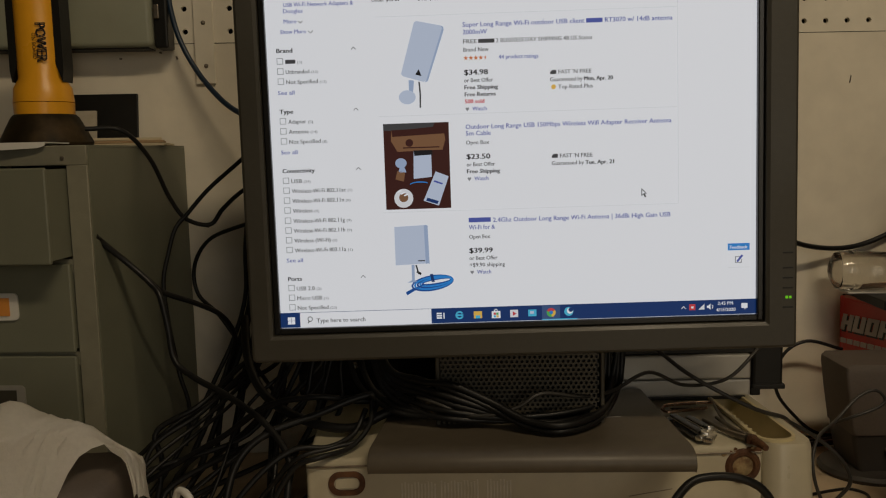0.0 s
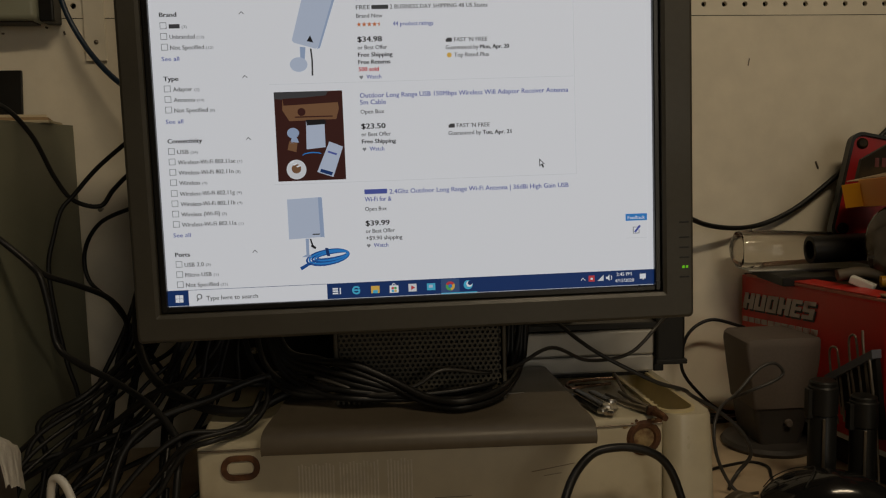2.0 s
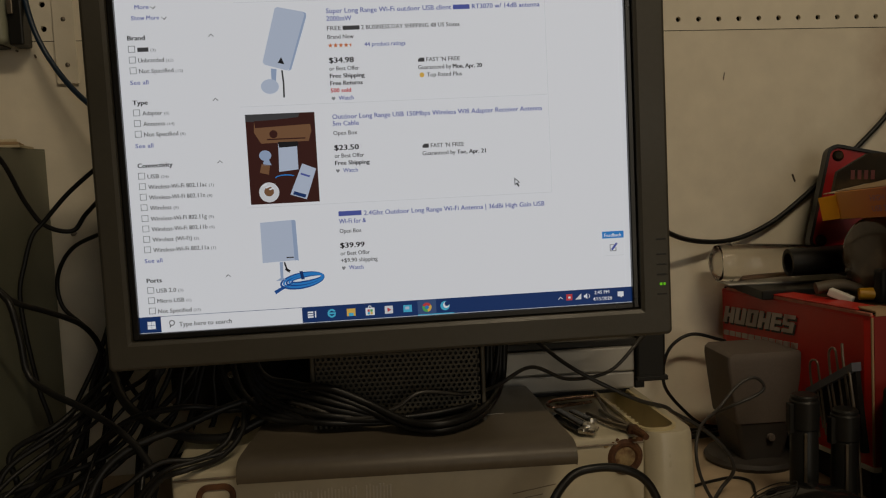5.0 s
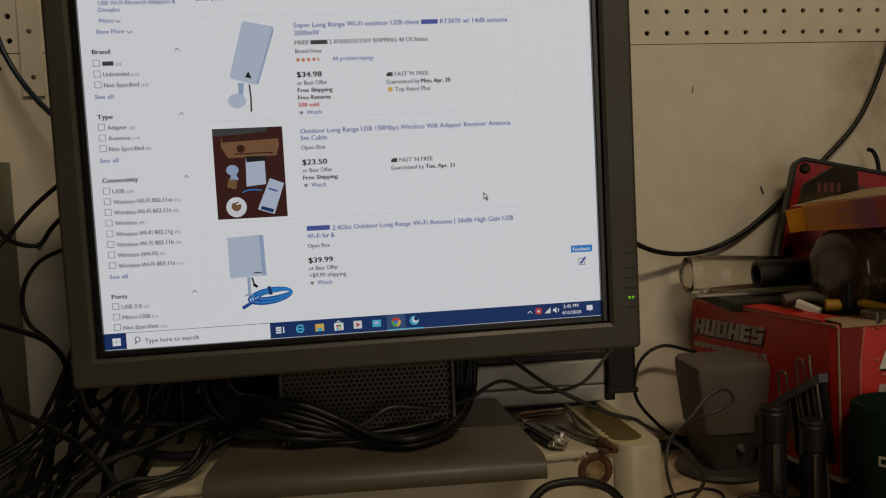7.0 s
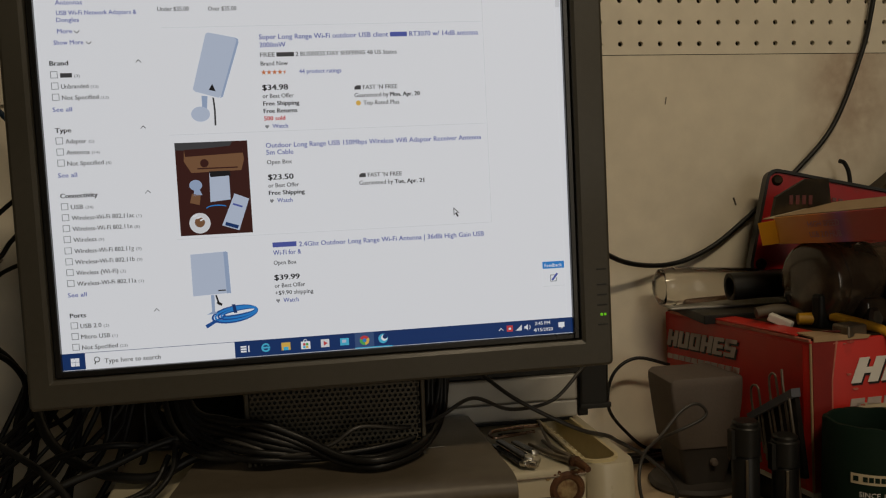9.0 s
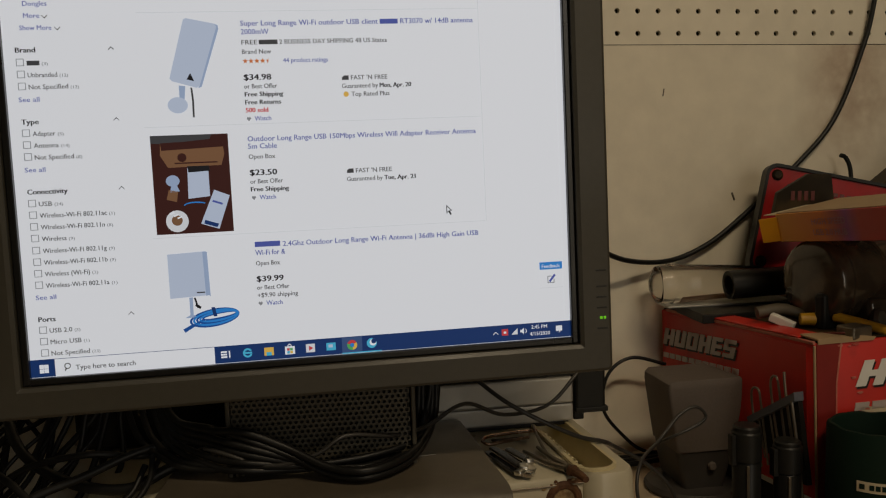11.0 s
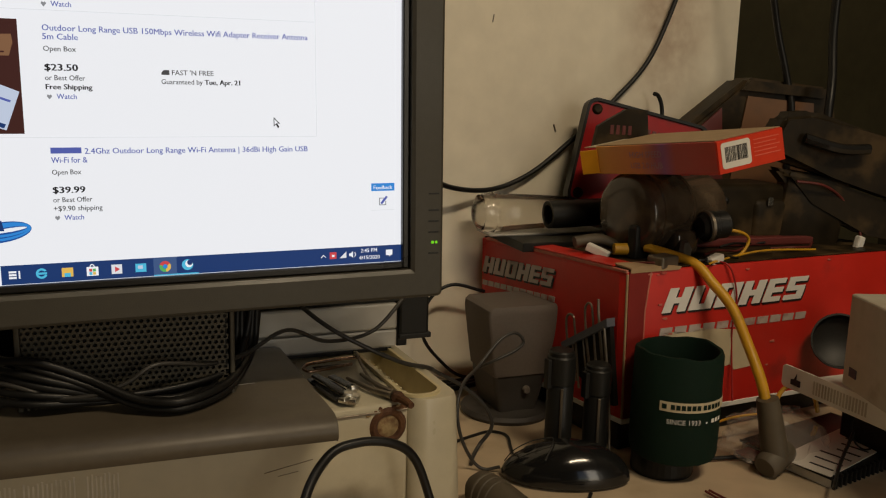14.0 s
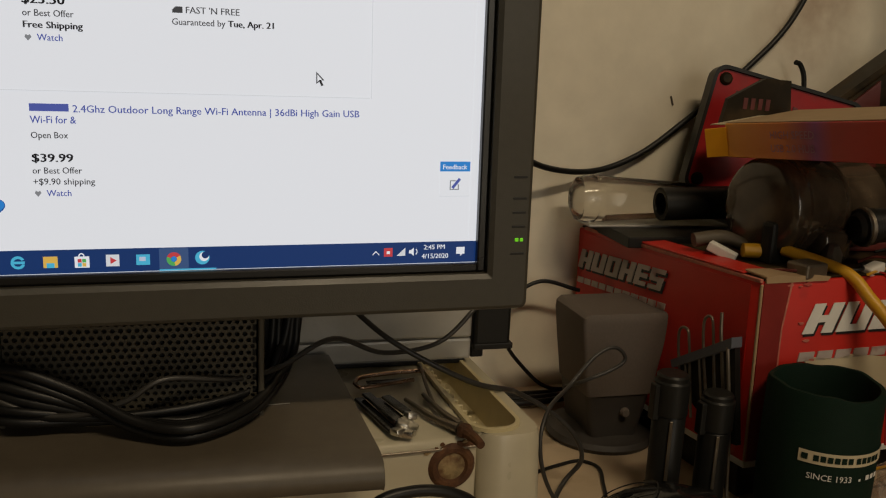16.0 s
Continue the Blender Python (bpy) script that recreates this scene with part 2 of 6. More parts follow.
def box(x0, x1, y0, y1, z0, z1, bevel=0.0, seg=2, bm=None, m=None):
    own = bmesh.new()
    bmesh.ops.create_cube(own, size=1)
    bmesh.ops.transform(own, matrix=Matrix.Translation(((x0 + x1) / 2, (y0 + y1) / 2, (z0 + z1) / 2)) @ Matrix.Diagonal((x1 - x0, y1 - y0, z1 - z0, 1)), verts=own.verts)
    if bevel:
        bmesh.ops.bevel(own, geom=own.edges[:], offset=bevel, segments=seg, affect="EDGES", profile=0.5)
    if m is not None:
        bmesh.ops.transform(own, matrix=m, verts=own.verts)
    if bm is None:
        return own
    me = bpy.data.meshes.new("tmp")
    own.to_mesh(me)
    own.free()
    bm.from_mesh(me)
    bpy.data.meshes.remove(me)
    return bm


def lathe(profile, seg=32, m=None, bm=None):
    """A turned form about z from (radius, height) pairs."""
    bm = bm or bmesh.new()
    rings = []
    for r, z in profile:
        if r < 1e-6:
            rings.append([bm.verts.new((0, 0, z))])
        else:
            rings.append([bm.verts.new((r * math.cos(a), r * math.sin(a), z)) for a in (2 * math.pi * k / seg for k in range(seg))])
    for a, b in zip(rings, rings[1:]):
        for k in range(seg):
            q = (k + 1) % seg
            f = [a[k % len(a)], a[q % len(a)], b[q % len(b)], b[k % len(b)]]
            f = list(dict.fromkeys(f))
            if len(f) > 2:
                bm.faces.new(f)
    if m is not None:
        bmesh.ops.transform(bm, matrix=m, verts=[v for ring in rings for v in ring])
    return bm


def smooth_line(points, per=8):
    p = [Vector(q) for q in points]
    p = [2 * p[0] - p[1]] + p + [2 * p[-1] - p[-2]]
    out = []
    for i in range(1, len(p) - 2):
        for k in range(per):
            t = k / per
            out.append(0.5 * (2 * p[i] + (p[i + 1] - p[i - 1]) * t + (2 * p[i - 1] - 5 * p[i] + 4 * p[i + 1] - p[i + 2]) * t * t
                              + (3 * p[i] - p[i - 1] - 3 * p[i + 1] + p[i + 2]) * t ** 3))
    out.append(p[-2])
    return out


def sweep(points, r, seg=10, per=8, bm=None, taper=None, smooth=True):
    """A round cord along a smooth line through the points."""
    bm = bm or bmesh.new()
    line = smooth_line(points, per) if smooth else [Vector(q) for q in points]
    rings, up = [], None
    for i, q in enumerate(line):
        d = (line[min(i + 1, len(line) - 1)] - line[max(i - 1, 0)]).normalized()
        if up is None:
            up = d.orthogonal().normalized()
        side = d.cross(up).normalized()
        up = side.cross(d).normalized()
        rr = r if taper is None else r + (taper - r) * i / (len(line) - 1)
        rings.append([bm.verts.new(q + rr * (math.cos(a) * side + math.sin(a) * up)) for a in (2 * math.pi * k / seg for k in range(seg))])
    for a, b in zip(rings, rings[1:]):
        for k in range(seg):
            bm.faces.new((a[k], a[(k + 1) % seg], b[(k + 1) % seg], b[k]))
    bm.faces.new(rings[0])
    bm.faces.new(rings[-1])
    return bm


def prism(outline, y0, y1, bm=None):
    """An outline in x and z, from y0 to y1."""
    bm = bm or bmesh.new()
    a = [bm.verts.new((x, y0, z)) for x, z in outline]
    b = [bm.verts.new((x, y1, z)) for x, z in outline]
    bm.faces.new(a)
    bm.faces.new(b)
    for k in range(len(a)):
        q = (k + 1) % len(a)
        bm.faces.new((a[k], a[q], b[q], b[k]))
    return bm


def rounded(x0, x1, z0, z1, r, seg=5):
    out = []
    for cx, cz, a0 in ((x1 - r, z1 - r, 0), (x0 + r, z1 - r, 90), (x0 + r, z0 + r, 180), (x1 - r, z0 + r, 270)):
        out += [(cx + r * math.cos(radians(a0 + 90 * k / seg)), cz + r * math.sin(radians(a0 + 90 * k / seg))) for k in range(seg + 1)]
    return out


def holed_sheet(x0, z0, nx, nz, pitch, r, y0=0.0, depth=0.003, stagger=False, sides=8):
    """A sheet with rows of round holes; x0, z0 is the first hole."""
    bm = bmesh.new()
    h = pitch / 2
    square = [(h, 0), (h, h), (0, h), (-h, h), (-h, 0), (-h, -h), (0, -h), (h, -h)]
    for j in range(nz):
        for i in range(nx):
            cx, cz = x0 + i * pitch + (h if stagger and j % 2 else 0), z0 + j * pitch * (0.87 if stagger else 1)
            k_z = 0.87 if stagger else 1
            o = [bm.verts.new((cx + a, y0, cz + b * k_z)) for a, b in square]
            c = [bm.verts.new((cx + r * math.cos(2 * math.pi * k / 8), y0, cz + r * math.sin(2 * math.pi * k / 8))) for k in range(8)]
            d = [bm.verts.new((v.co.x, y0 + depth, v.co.z)) for v in c]
            for k in range(8):
                q = (k + 1) % 8
                bm.faces.new((o[k], o[q], c[q], c[k]))
                bm.faces.new((c[k], c[q], d[q], d[k]))
    bmesh.ops.remove_doubles(bm, verts=bm.verts, dist=1e-5)
    return bm


def ring_walls(bm, loops):
    made = [[bm.verts.new(p) for p in loop] for loop in loops]
    for p, q in zip(made, made[1:]):
        for k in range(len(p)):
            r = (k + 1) % len(p)
            bm.faces.new((p[k], p[r], q[r], q[k]))
    return made


def text_mesh(name, words, size, width, mat, parent, m, bend=0.0, bold=0.0):
    """Flat lettering, width metres long, on the plane of m (x right, y up)."""
    cu = bpy.data.curves.new(name, "FONT")
    cu.body, cu.size = words, size
    cu.resolution_u = 2
    tmp = bpy.data.objects.new(name, cu)
    me = bpy.data.meshes.new_from_object(tmp)
    bpy.data.objects.remove(tmp)
    bpy.data.curves.remove(cu)
    xs = [v.co.x for v in me.vertices]
    k = width / (max(xs) - min(xs)) if width else 1.0
    low = min(xs)
    for v in me.vertices:
        v.co.x = (v.co.x - low) * k
        if bend:
            a = v.co.x / bend
            v.co.x, v.co.z = bend * math.sin(a), bend * math.cos(a) - bend
    if bold:
        bm = bmesh.new()
        bm.from_mesh(me)
        twin = bmesh.ops.duplicate(bm, geom=bm.verts[:] + bm.edges[:] + bm.faces[:])
        bmesh.ops.translate(bm, verts=[q for q in twin["geom"] if isinstance(q, bmesh.types.BMVert)], vec=(bold * size, 0, 0.00003))
        bm.to_mesh(me)
        bm.free()
    me.materials.clear()
    me.materials.append(mat)
    ob = new(name, me)
    ob.parent = parent
    ob.matrix_local = m
    return ob


# ---- the room ----
WY = 0.9926
DZ = 0.797


def structure(name, bm, mat, label, category="wall", smooth=False):
    return tagged(part(name, bm, mat, None, "", smooth), label, category, "", "structure")


structure("floor", box(-2.2, 2.2, -2.6, 1.2, -0.1, 0.0), FLOOR, "grey concrete shed floor under the bench", "floor")
structure("ceiling", box(-2.2, 2.2, -2.6, 1.2, 2.45, 2.55), CEIL, "dark board ceiling of the shed", "ceiling")
structure("wall_north", box(-2.2, 0.886, WY, WY + 0.03, 0.0, 1.2772), WALL, "stained off-white hardboard wall behind the desk")
structure("wall_north_back", box(-2.2, 2.2, WY + 0.035, WY + 0.12, 0.0, 2.45), DARK_WALL, "dark wall behind the boards")
structure("wall_west", box(-2.2, -2.1, -2.6, 1.2, 0.0, 2.45), DIM_WALL, "dark board side wall of the shed")
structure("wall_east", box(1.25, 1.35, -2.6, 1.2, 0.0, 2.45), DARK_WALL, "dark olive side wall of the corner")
south = bmesh.new()
box(-2.2, 0.0, -2.6, -2.5, 0.0, 2.45, bm=south)
box(1.8, 2.2, -2.6, -2.5, 0.0, 2.45, bm=south)
box(0.0, 1.8, -2.6, -2.5, 2.35, 2.45, bm=south)
structure("wall_south", south, DIM_WALL, "dark board wall with the open shed door")
peg_n = 54
structure("wall_pegboard", holed_sheet(0.46 - 40 * 0.0254, 1.2905, peg_n + 3, 12, 0.0254, 0.0032, WY - 0.001, 0.005), PEG,
          "off-white pegboard above the hardboard wall", "pegboard")
structure("trim", box(-0.241, -0.219, WY - 0.004, WY - 0.0012, 1.232, 1.45, 0.0006), PEG, "painted upright strip nailed over the pegboard joint", "trim")
for k, (x, z) in enumerate(((-0.23, 1.30), (-0.229, 1.252))):
    structure("screw_head", lathe([(0, 0.0015), (0.002, 0.001), (0.0026, 0)], 10, Matrix.Translation((x, WY - 0.004, z)) @ pose(0, 0, 0, 90)), DULL_STEEL, "small screw head in the painted strip", "screw")
desk = structure("desk_top", box(-2.0, 1.24, 0.1, WY - 0.002, DZ - 0.035, DZ, 0.003), DESK, "worn tan laminate bench top with stains", "desk")
for x in (-1.6, 1.1):
    structure("desk_leg", box(x, x + 0.08, 0.2, 0.28, 0.0, DZ - 0.035, 0.004), DESK, "plain wooden bench leg", "desk leg")
tube = thing("ceiling_lamp", pose(0.50, -0.30, 2.4), "white tube lamp under the ceiling", "lamp")
part("housing", box(-0.36, 0.36, -0.05, 0.05, 0.0, 0.05, 0.006), PEG, tube)
structure("nail", lathe([(0, 0.012), (0.0026, 0.0115), (0.0026, 0.0095), (0.0011, 0.009), (0.0011, 0)], 10, Matrix.Translation((-0.2351, WY, 1.0712)) @ pose(0, 0, 0, 90)), DULL_STEEL, "small nail in the wall that holds a cable", "nail")
# marks on the hardboard
for x, z, w, h, lean in ((0.517, 1.223, 0.0012, 0.009, 10), (0.607, 1.098, 0.002, 0.010, -20), (-0.325, 1.262, 0.003, 0.002, 0), (-0.28, 1.268, 0.003, 0.002, 30), (-0.262, 1.262, 0.004, 0.002, 70)):
    structure("wall_mark", box(-w / 2, w / 2, -0.0012, 0.0, -h / 2, h / 2, 0.0003, 1, m=pose(x, WY, z, 0, lean, 0)), DULL_STEEL, "small dark nick in the wall paint", "mark")


# ---- monitor ----
K = 0.3867 / 1280          # size of one display pixel
MON = pose(-0.1085, 0.6793, 1.0117, -0.737, -0.596, -2.646)
monitor = thing("monitor", MON, "dark grey square desktop monitor showing a shopping page, on its stand", "monitor")


def px(x, y):
    return x * K, (1024 - y) * K


X0, X1 = px(1, 0)[0], px(1266, 0)[0]
Z0, Z1 = px(0, 1027)[1], px(0, 14)[1]
OUT = (-0.0228, 0.4125, -0.0275, 0.334)
LIP = 0.0045
bez = bmesh.new()


def frame_loop(inset, y, r):
    return [(x, y, z) for x, z in rounded(OUT[0] + inset, OUT[1] - inset, OUT[2] + inset, OUT[3] - inset, r)]


def lip_loop(inset, y):
    return [(x, y, z) for x, z in rounded(X0 - LIP - inset, X1 + LIP + inset, Z0 - LIP - inset, Z1 + LIP + inset, 0.0008)]


made = ring_walls(bez, (frame_loop(0.002, 0.03, 0.003), frame_loop(0.0, 0.026, 0.004), frame_loop(0.0, -0.0062, 0.004), frame_loop(0.0008, -0.0080, 0.0036),
                        frame_loop(0.0026, -0.009, 0.003), lip_loop(0.0035, -0.009), lip_loop(0.0008, -0.0072), lip_loop(0.0, 0.01)))
part("bezel", bez, BEZEL, monitor, "matt dark grey plastic bezel")
for x0, x1, z0, z1 in ((X0 - LIP, X0, Z0 - LIP, Z1 + LIP), (X1, X1 + LIP, Z0 - LIP, Z1 + LIP), (X0, X1, Z0 - LIP, Z0), (X0, X1, Z1, Z1 + LIP)):
    part("inner_lip", box(x0, x1, -0.0045, 0.02, z0, z1, 0.0008, 1), BEZEL_IN, monitor, "black inner lip")
back = box(OUT[0] + 0.004, OUT[1] - 0.004, 0.03, 0.055, OUT[2] + 0.004, OUT[3] - 0.004, 0.008, 3)
box(0.06, 0.33, 0.05, 0.085, 0.02, 0.28, 0.012, 3, bm=back)
part("back_shell", back, BEZEL, monitor, "", True)
for k, zz in enumerate((0.049, 0.037, 0.029, 0.021, 0.0055)):
    part("button", box(0.4005, 0.4085, -0.0094, -0.0088, zz - 0.0006, zz + 0.0006, 0.0002, 1), INK, monitor)
for x0, x1 in ((0.4026, 0.4047), (0.4056, 0.4074)):
    part("power_light", box(x0, x1, -0.0098, -0.0088, 0.0124, 0.0144, 0.0004, 2), LED, monitor, "lit green power light")
screen = part("screen", box(X0, X1, 0.0, 0.006, Z0, Z1), SCREEN_WHITE, monitor, "lit white display with a shop listing page")


def flat(x0, y0, x1, y1, layer=1):
    (a, b), (c, d) = px(x0, y1), px(x1, y0)
    return box(a, c, -0.00025 * layer, 0.0001, b, d)


def shape(points, layer=1):
    return prism([px(x, y) for x, y in points], -0.00025 * layer, 0.0001)


def on_screen(name, bm, mat, label=""):
    return part(name, bm, mat, screen, label)


def write(words, x, y, width, mat=None, size=14, name="text_line"):
    a, b = px(x, y)
    text_mesh(name, words, size * 1.06 * K, width * K if width else 0, mat or SCREEN_TEXT, screen, pose(a, -0.0006, b, 90, 0, 0), 0.0, 0.075 if mat in (SCREEN_BLACK, SCREEN_RED) else 0.025)


def bar(x, y, width, height, mat, layer=2, name="text_bar"):
    on_screen(name, flat(x, y - height, x + width, y, layer), mat)


def ring(x, y, rx, ry, w, mat, name, layer=2, a0=0, a1=360, turn=0.0):
    bm = bmesh.new()
    n = 28
    c, s = math.cos(radians(turn)), math.sin(radians(turn))
    for k in range(n):
        q = []
        for a, e in ((k, 0), (k + 1, 0), (k + 1, w), (k, w)):
            t = radians(a0 + (a1 - a0) * a / n)
            u, v = (rx - e) * math.cos(t), (ry - e) * math.sin(t)
            p = px(x + c * u - s * v, y + s * u + c * v)
            q.append(bm.verts.new((p[0], -0.00025 * layer, p[1])))
        bm.faces.new(q)
    bmesh.ops.remove_doubles(bm, verts=bm.verts, dist=1e-7)
    return on_screen(name, bm, mat)


def disc(x, y, r, mat, name, layer=2, ry=None):
    return on_screen(name, shape([(x + r * math.cos(a), y + (ry or r) * math.sin(a)) for a in (2 * math.pi * k / 20 for k in range(20))], layer), mat)


def caret(x, y, up=True):
    s = -1 if up else 1
    on_screen("caret", shape([(x - 6, y - s * 3), (x, y + s * 3), (x + 6, y - s * 3), (x + 6, y - s * 1), (x, y + s * 5), (x - 6, y - s * 1)]), SCREEN_TEXT)


# filter column
write("Antennas", 49, 164, 60, SCREEN_LINK)
write("USB Wi-Fi Network Adapters &", 50, 188, 180, SCREEN_LINK)
write("Dongles", 49, 204, 50, SCREEN_LINK)
write("More", 49, 230, 33, SCREEN_LINK)
caret(92, 226, False)
write("Show More", 39, 256, 66, SCREEN_LINK)
caret(117, 252, False)


def option(y, words, width, count):
    (a, b), (c, d) = px(26, y), px(42, y - 16)
    bm = bmesh.new()
    for q in ((a, c, b, b + K * 1.3), (a, c, d - K * 1.3, d), (a, a + K * 1.3, b, d), (c - K * 1.3, c, b, d)):
        box(q[0], q[1], -0.0004, 0.0001, q[2], q[3], bm=bm)
    on_screen("checkbox", bm, SCREEN_MID)
    if words:
        write(words, 48, y - 1, width)
    else:
        bar(48, y - 1, width, 10, SCREEN_TEXT)
    write(count, 48 + width + 5, y - 1, 5.2 * len(count) - 3, SCREEN_MID, 9)


for head, y, w in (("Brand", 304, 41), ("Type", 460, 36), ("Connectivity", 614, 84), ("Ports", 900, 36)):
    write(head, 26, y, w, SCREEN_BLACK, 15, "heading")
    caret(226, y - 5)
for y in (411, 565, 850):
    write("See all", 25, y, 43, SCREEN_LINK)
for y, words, w, count in ((333, "", 26, "(3)"), (359, "Unbranded", 61, "(12)"), (385, "Not Specified", 82, "(12)"),
                           (487, "Adapter", 47, "(5)"), (513, "Antenna", 52, "(14)"), (539, "Not Specified", 82, "(8)"),
                           (642, "USB", 28, "(24)"), (668, "Wireless-Wi-Fi 802.11ac", 142, "(1)"), (694, "Wireless-Wi-Fi 802.11n", 136, "(8)"),
                           (720, "Wireless", 52, "(9)"), (747, "Wireless-Wi-Fi 802.11g", 136, "(9)"), (773, "Wireless-Wi-Fi 802.11b", 136, "(9)"),
                           (799, "Wireless (Wi-Fi)", 96, "(3)"), (825, "Wireless-Wi-Fi 802.11a", 136, "(1)"),
                           (927, "USB 2.0", 48, "(3)"), (953, "Micro USB", 66, "(1)"), (979, "Not Specified", 82, "(23)")):
    option(y, words, w, count)
write("Under $35.00", 278, 183, 72)
write("Over $35.00", 395, 184, 66)
for y in (222, 476, 727):
    bar(285, y, 775, 1.2, SCREEN_PALE)
bar(1062, 727, 1.2, 560, SCREEN_PALE)


def offer(y, price, lines, best=True):
    write(price, 510, y, 61, SCREEN_BLACK, 18, "price")
    write("or Best Offer", 510, y + 19, 74)
    yy = y + 19
    for words, w, mat in lines:
        yy += 18
        write(words, 510, yy, w, mat)
    heart = [(511, yy + 14), (513, yy + 10), (516, yy + 12), (519, yy + 10), (521, yy + 14), (516, yy + 20)]
    on_screen("heart", shape(heart), SCREEN_MID)
    write("Watch", 529, yy + 19, 37, SCREEN_LINK)


def fast(y, day):
    on_screen("truck", shape([(733, y), (733, y - 5), (738, y - 10), (749, y - 10), (749, y)]), SCREEN_TEXT)
    write("FAST 'N FREE", 754, y, 85)
    write("Guaranteed by", 732, y + 19, 84)
    write(day, 820, y + 19, 74, SCREEN_BLACK)


write("Super Long Range Wi-Fi outdoor USB client", 510, 254, 313, SCREEN_LINK, 16)
bar(828, 254, 42, 11, SCREEN_LINK)
write("RT3070 w/ 14dB antenna", 876, 254, 173, SCREEN_LINK, 16)
write("2000mW", 510, 273, 62, SCREEN_LINK, 16)
write("FREE", 510, 296, 35)
bar(549, 296, 42, 10, SCREEN_TEXT)
write("2 BUSINESS DAY SHIPPING 48 US States", 595, 296, 247)
write("Brand New", 510, 317, 65)
for k in range(5):
    star = [(516 + 13 * k + (6.5 if q % 2 == 0 else 2.7) * math.sin(math.pi * q / 5), 333 - (6.5 if q % 2 == 0 else 2.7) * math.cos(math.pi * q / 5)) for q in range(10)]
    if k == 4:
        star = [(min(a, 568), b) for a, b in star]
    on_screen("star", shape(star), SCREEN_STAR)
write("44 product ratings", 601, 338, 102, SCREEN_LINK)
offer(376, "$34.98", (("Free Shipping", 86, SCREEN_BLACK), ("Free Returns", 80, SCREEN_BLACK), ("500 sold", 50, SCREEN_RED)))
fast(381, "Mon, Apr. 20")
disc(741, 414, 6, SCREEN_YELLOW, "badge")
write("Top Rated Plus", 753, 419, 89)
write("Outdoor Long Range USB 150Mbps Wireless Wifi Adapter Receiver Antenna", 510, 515, 535, SCREEN_LINK, 16)
write("5m Cable", 510, 532, 65, SCREEN_LINK, 16)
write("Open Box", 510, 555, 60)
offer(593, "$23.50", (("Free Shipping", 86, SCREEN_BLACK),))
fast(597, "Tue, Apr. 21")
bar(511, 759, 58, 12, SCREEN_LINK)
write("2.4Ghz Outdoor Long Range Wi-Fi Antenna | 36dBi High Gain USB", 575, 760, 466, SCREEN_LINK, 16)
write("Wi-Fi for &", 511, 778, 68, SCREEN_LINK, 16)
write("Open Box", 511, 802, 55)
offer(840, "$39.99", (("+$9.90 shipping", 93, SCREEN_TEXT),))

# pictures of the goods
on_screen("antenna_picture", shape([(385, 238), (391, 235), (452, 248), (457, 255), (412, 386), (405, 390), (352, 374), (347, 368)], 2), SCREEN_ICE)
on_screen("antenna_edge", shape([(452, 248), (460, 252), (461, 260), (416, 388), (408, 391), (412, 386), (457, 255)], 3), SCREEN_SKY)
on_screen("logo_mark", shape([(384, 371), (393, 357), (400, 375)], 3), SCREEN_BLACK)
on_screen("antenna_stem", shape([(366, 384), (380, 386), (376, 420), (366, 420)], 2), SCREEN_SKY)
disc(361, 428, 22, SCREEN_ICE, "antenna_foot", 3, 18)
on_screen("antenna_lead", shape([(391, 389), (395, 390), (397, 420), (396, 456), (392, 456), (393, 420)], 2), SCREEN_TEXT)
on_screen("photo", flat(295, 495, 466, 719, 1), SCREEN_TABLE, "photo of goods on a dark brown table")
on_screen("photo_curtain", shape([(295, 495), (430, 495), (425, 506), (320, 514), (295, 512)], 2), SCREEN_TEXT)
on_screen("photo_carton", shape([(316, 512), (452, 508), (456, 540), (448, 566), (330, 568), (314, 540)], 2), SCREEN_CARD)
on_screen("photo_carton_side", shape([(320, 536), (452, 532), (448, 566), (330, 568)], 3), SCREEN_CARD)
bar(345, 560, 95, 3, SCREEN_TABLE, 4, "photo_print")
disc(362, 546, 10, SCREEN_TABLE, "photo_mark", 4)
on_screen("photo_panel", shape([(372, 570), (418, 568), (418, 636), (370, 640)], 3), SCREEN_ICE)
disc(338, 598, 15, SCREEN_SKY, "photo_disc", 3, 13)
on_screen("photo_bag", shape([(328, 618), (348, 622), (344, 646), (322, 640)], 3), SCREEN_CARD)
disc(342, 690, 25, SCREEN_PALE, "photo_coil", 3)
disc(342, 688, 12, SCREEN_CARD, "photo_coil_core", 4)
on_screen("photo_leaflet", shape([(428, 622), (462, 636), (434, 712), (394, 698)], 3), SCREEN_ICE)
on_screen("photo_leaflet_print", shape([(404, 690), (434, 700), (430, 708), (401, 698)], 4), SCREEN_NAVY)
on_screen("photo_leaflet_lines", shape([(424, 645), (446, 653), (444, 657), (422, 649)], 4), SCREEN_LINK)
ring(385, 655, 26, 8, 3, SCREEN_BLUE, "photo_lead", 3, 180, 330)
on_screen("panel_picture", shape([(314, 765), (398, 762), (400, 864), (314, 867)], 2), SCREEN_ICE)
on_screen("panel_edge", shape([(398, 762), (402, 764), (404, 866), (400, 864)], 2), SCREEN_SKY)
bar(374, 858, 18, 3, SCREEN_TEXT, 3)
on_screen("panel_stem", shape([(356, 867), (364, 867), (363, 908), (374, 914), (344, 914), (356, 908)], 2), SCREEN_SKY)
for k in range(5):
    ring(410 + 3 * k, 917 - k, 57 - 4 * k, 21 - 3 * k, 5.0, SCREEN_BLUE if k % 2 else SCREEN_DEEP, "blue_coil", 2 + k % 2, turn=-8)
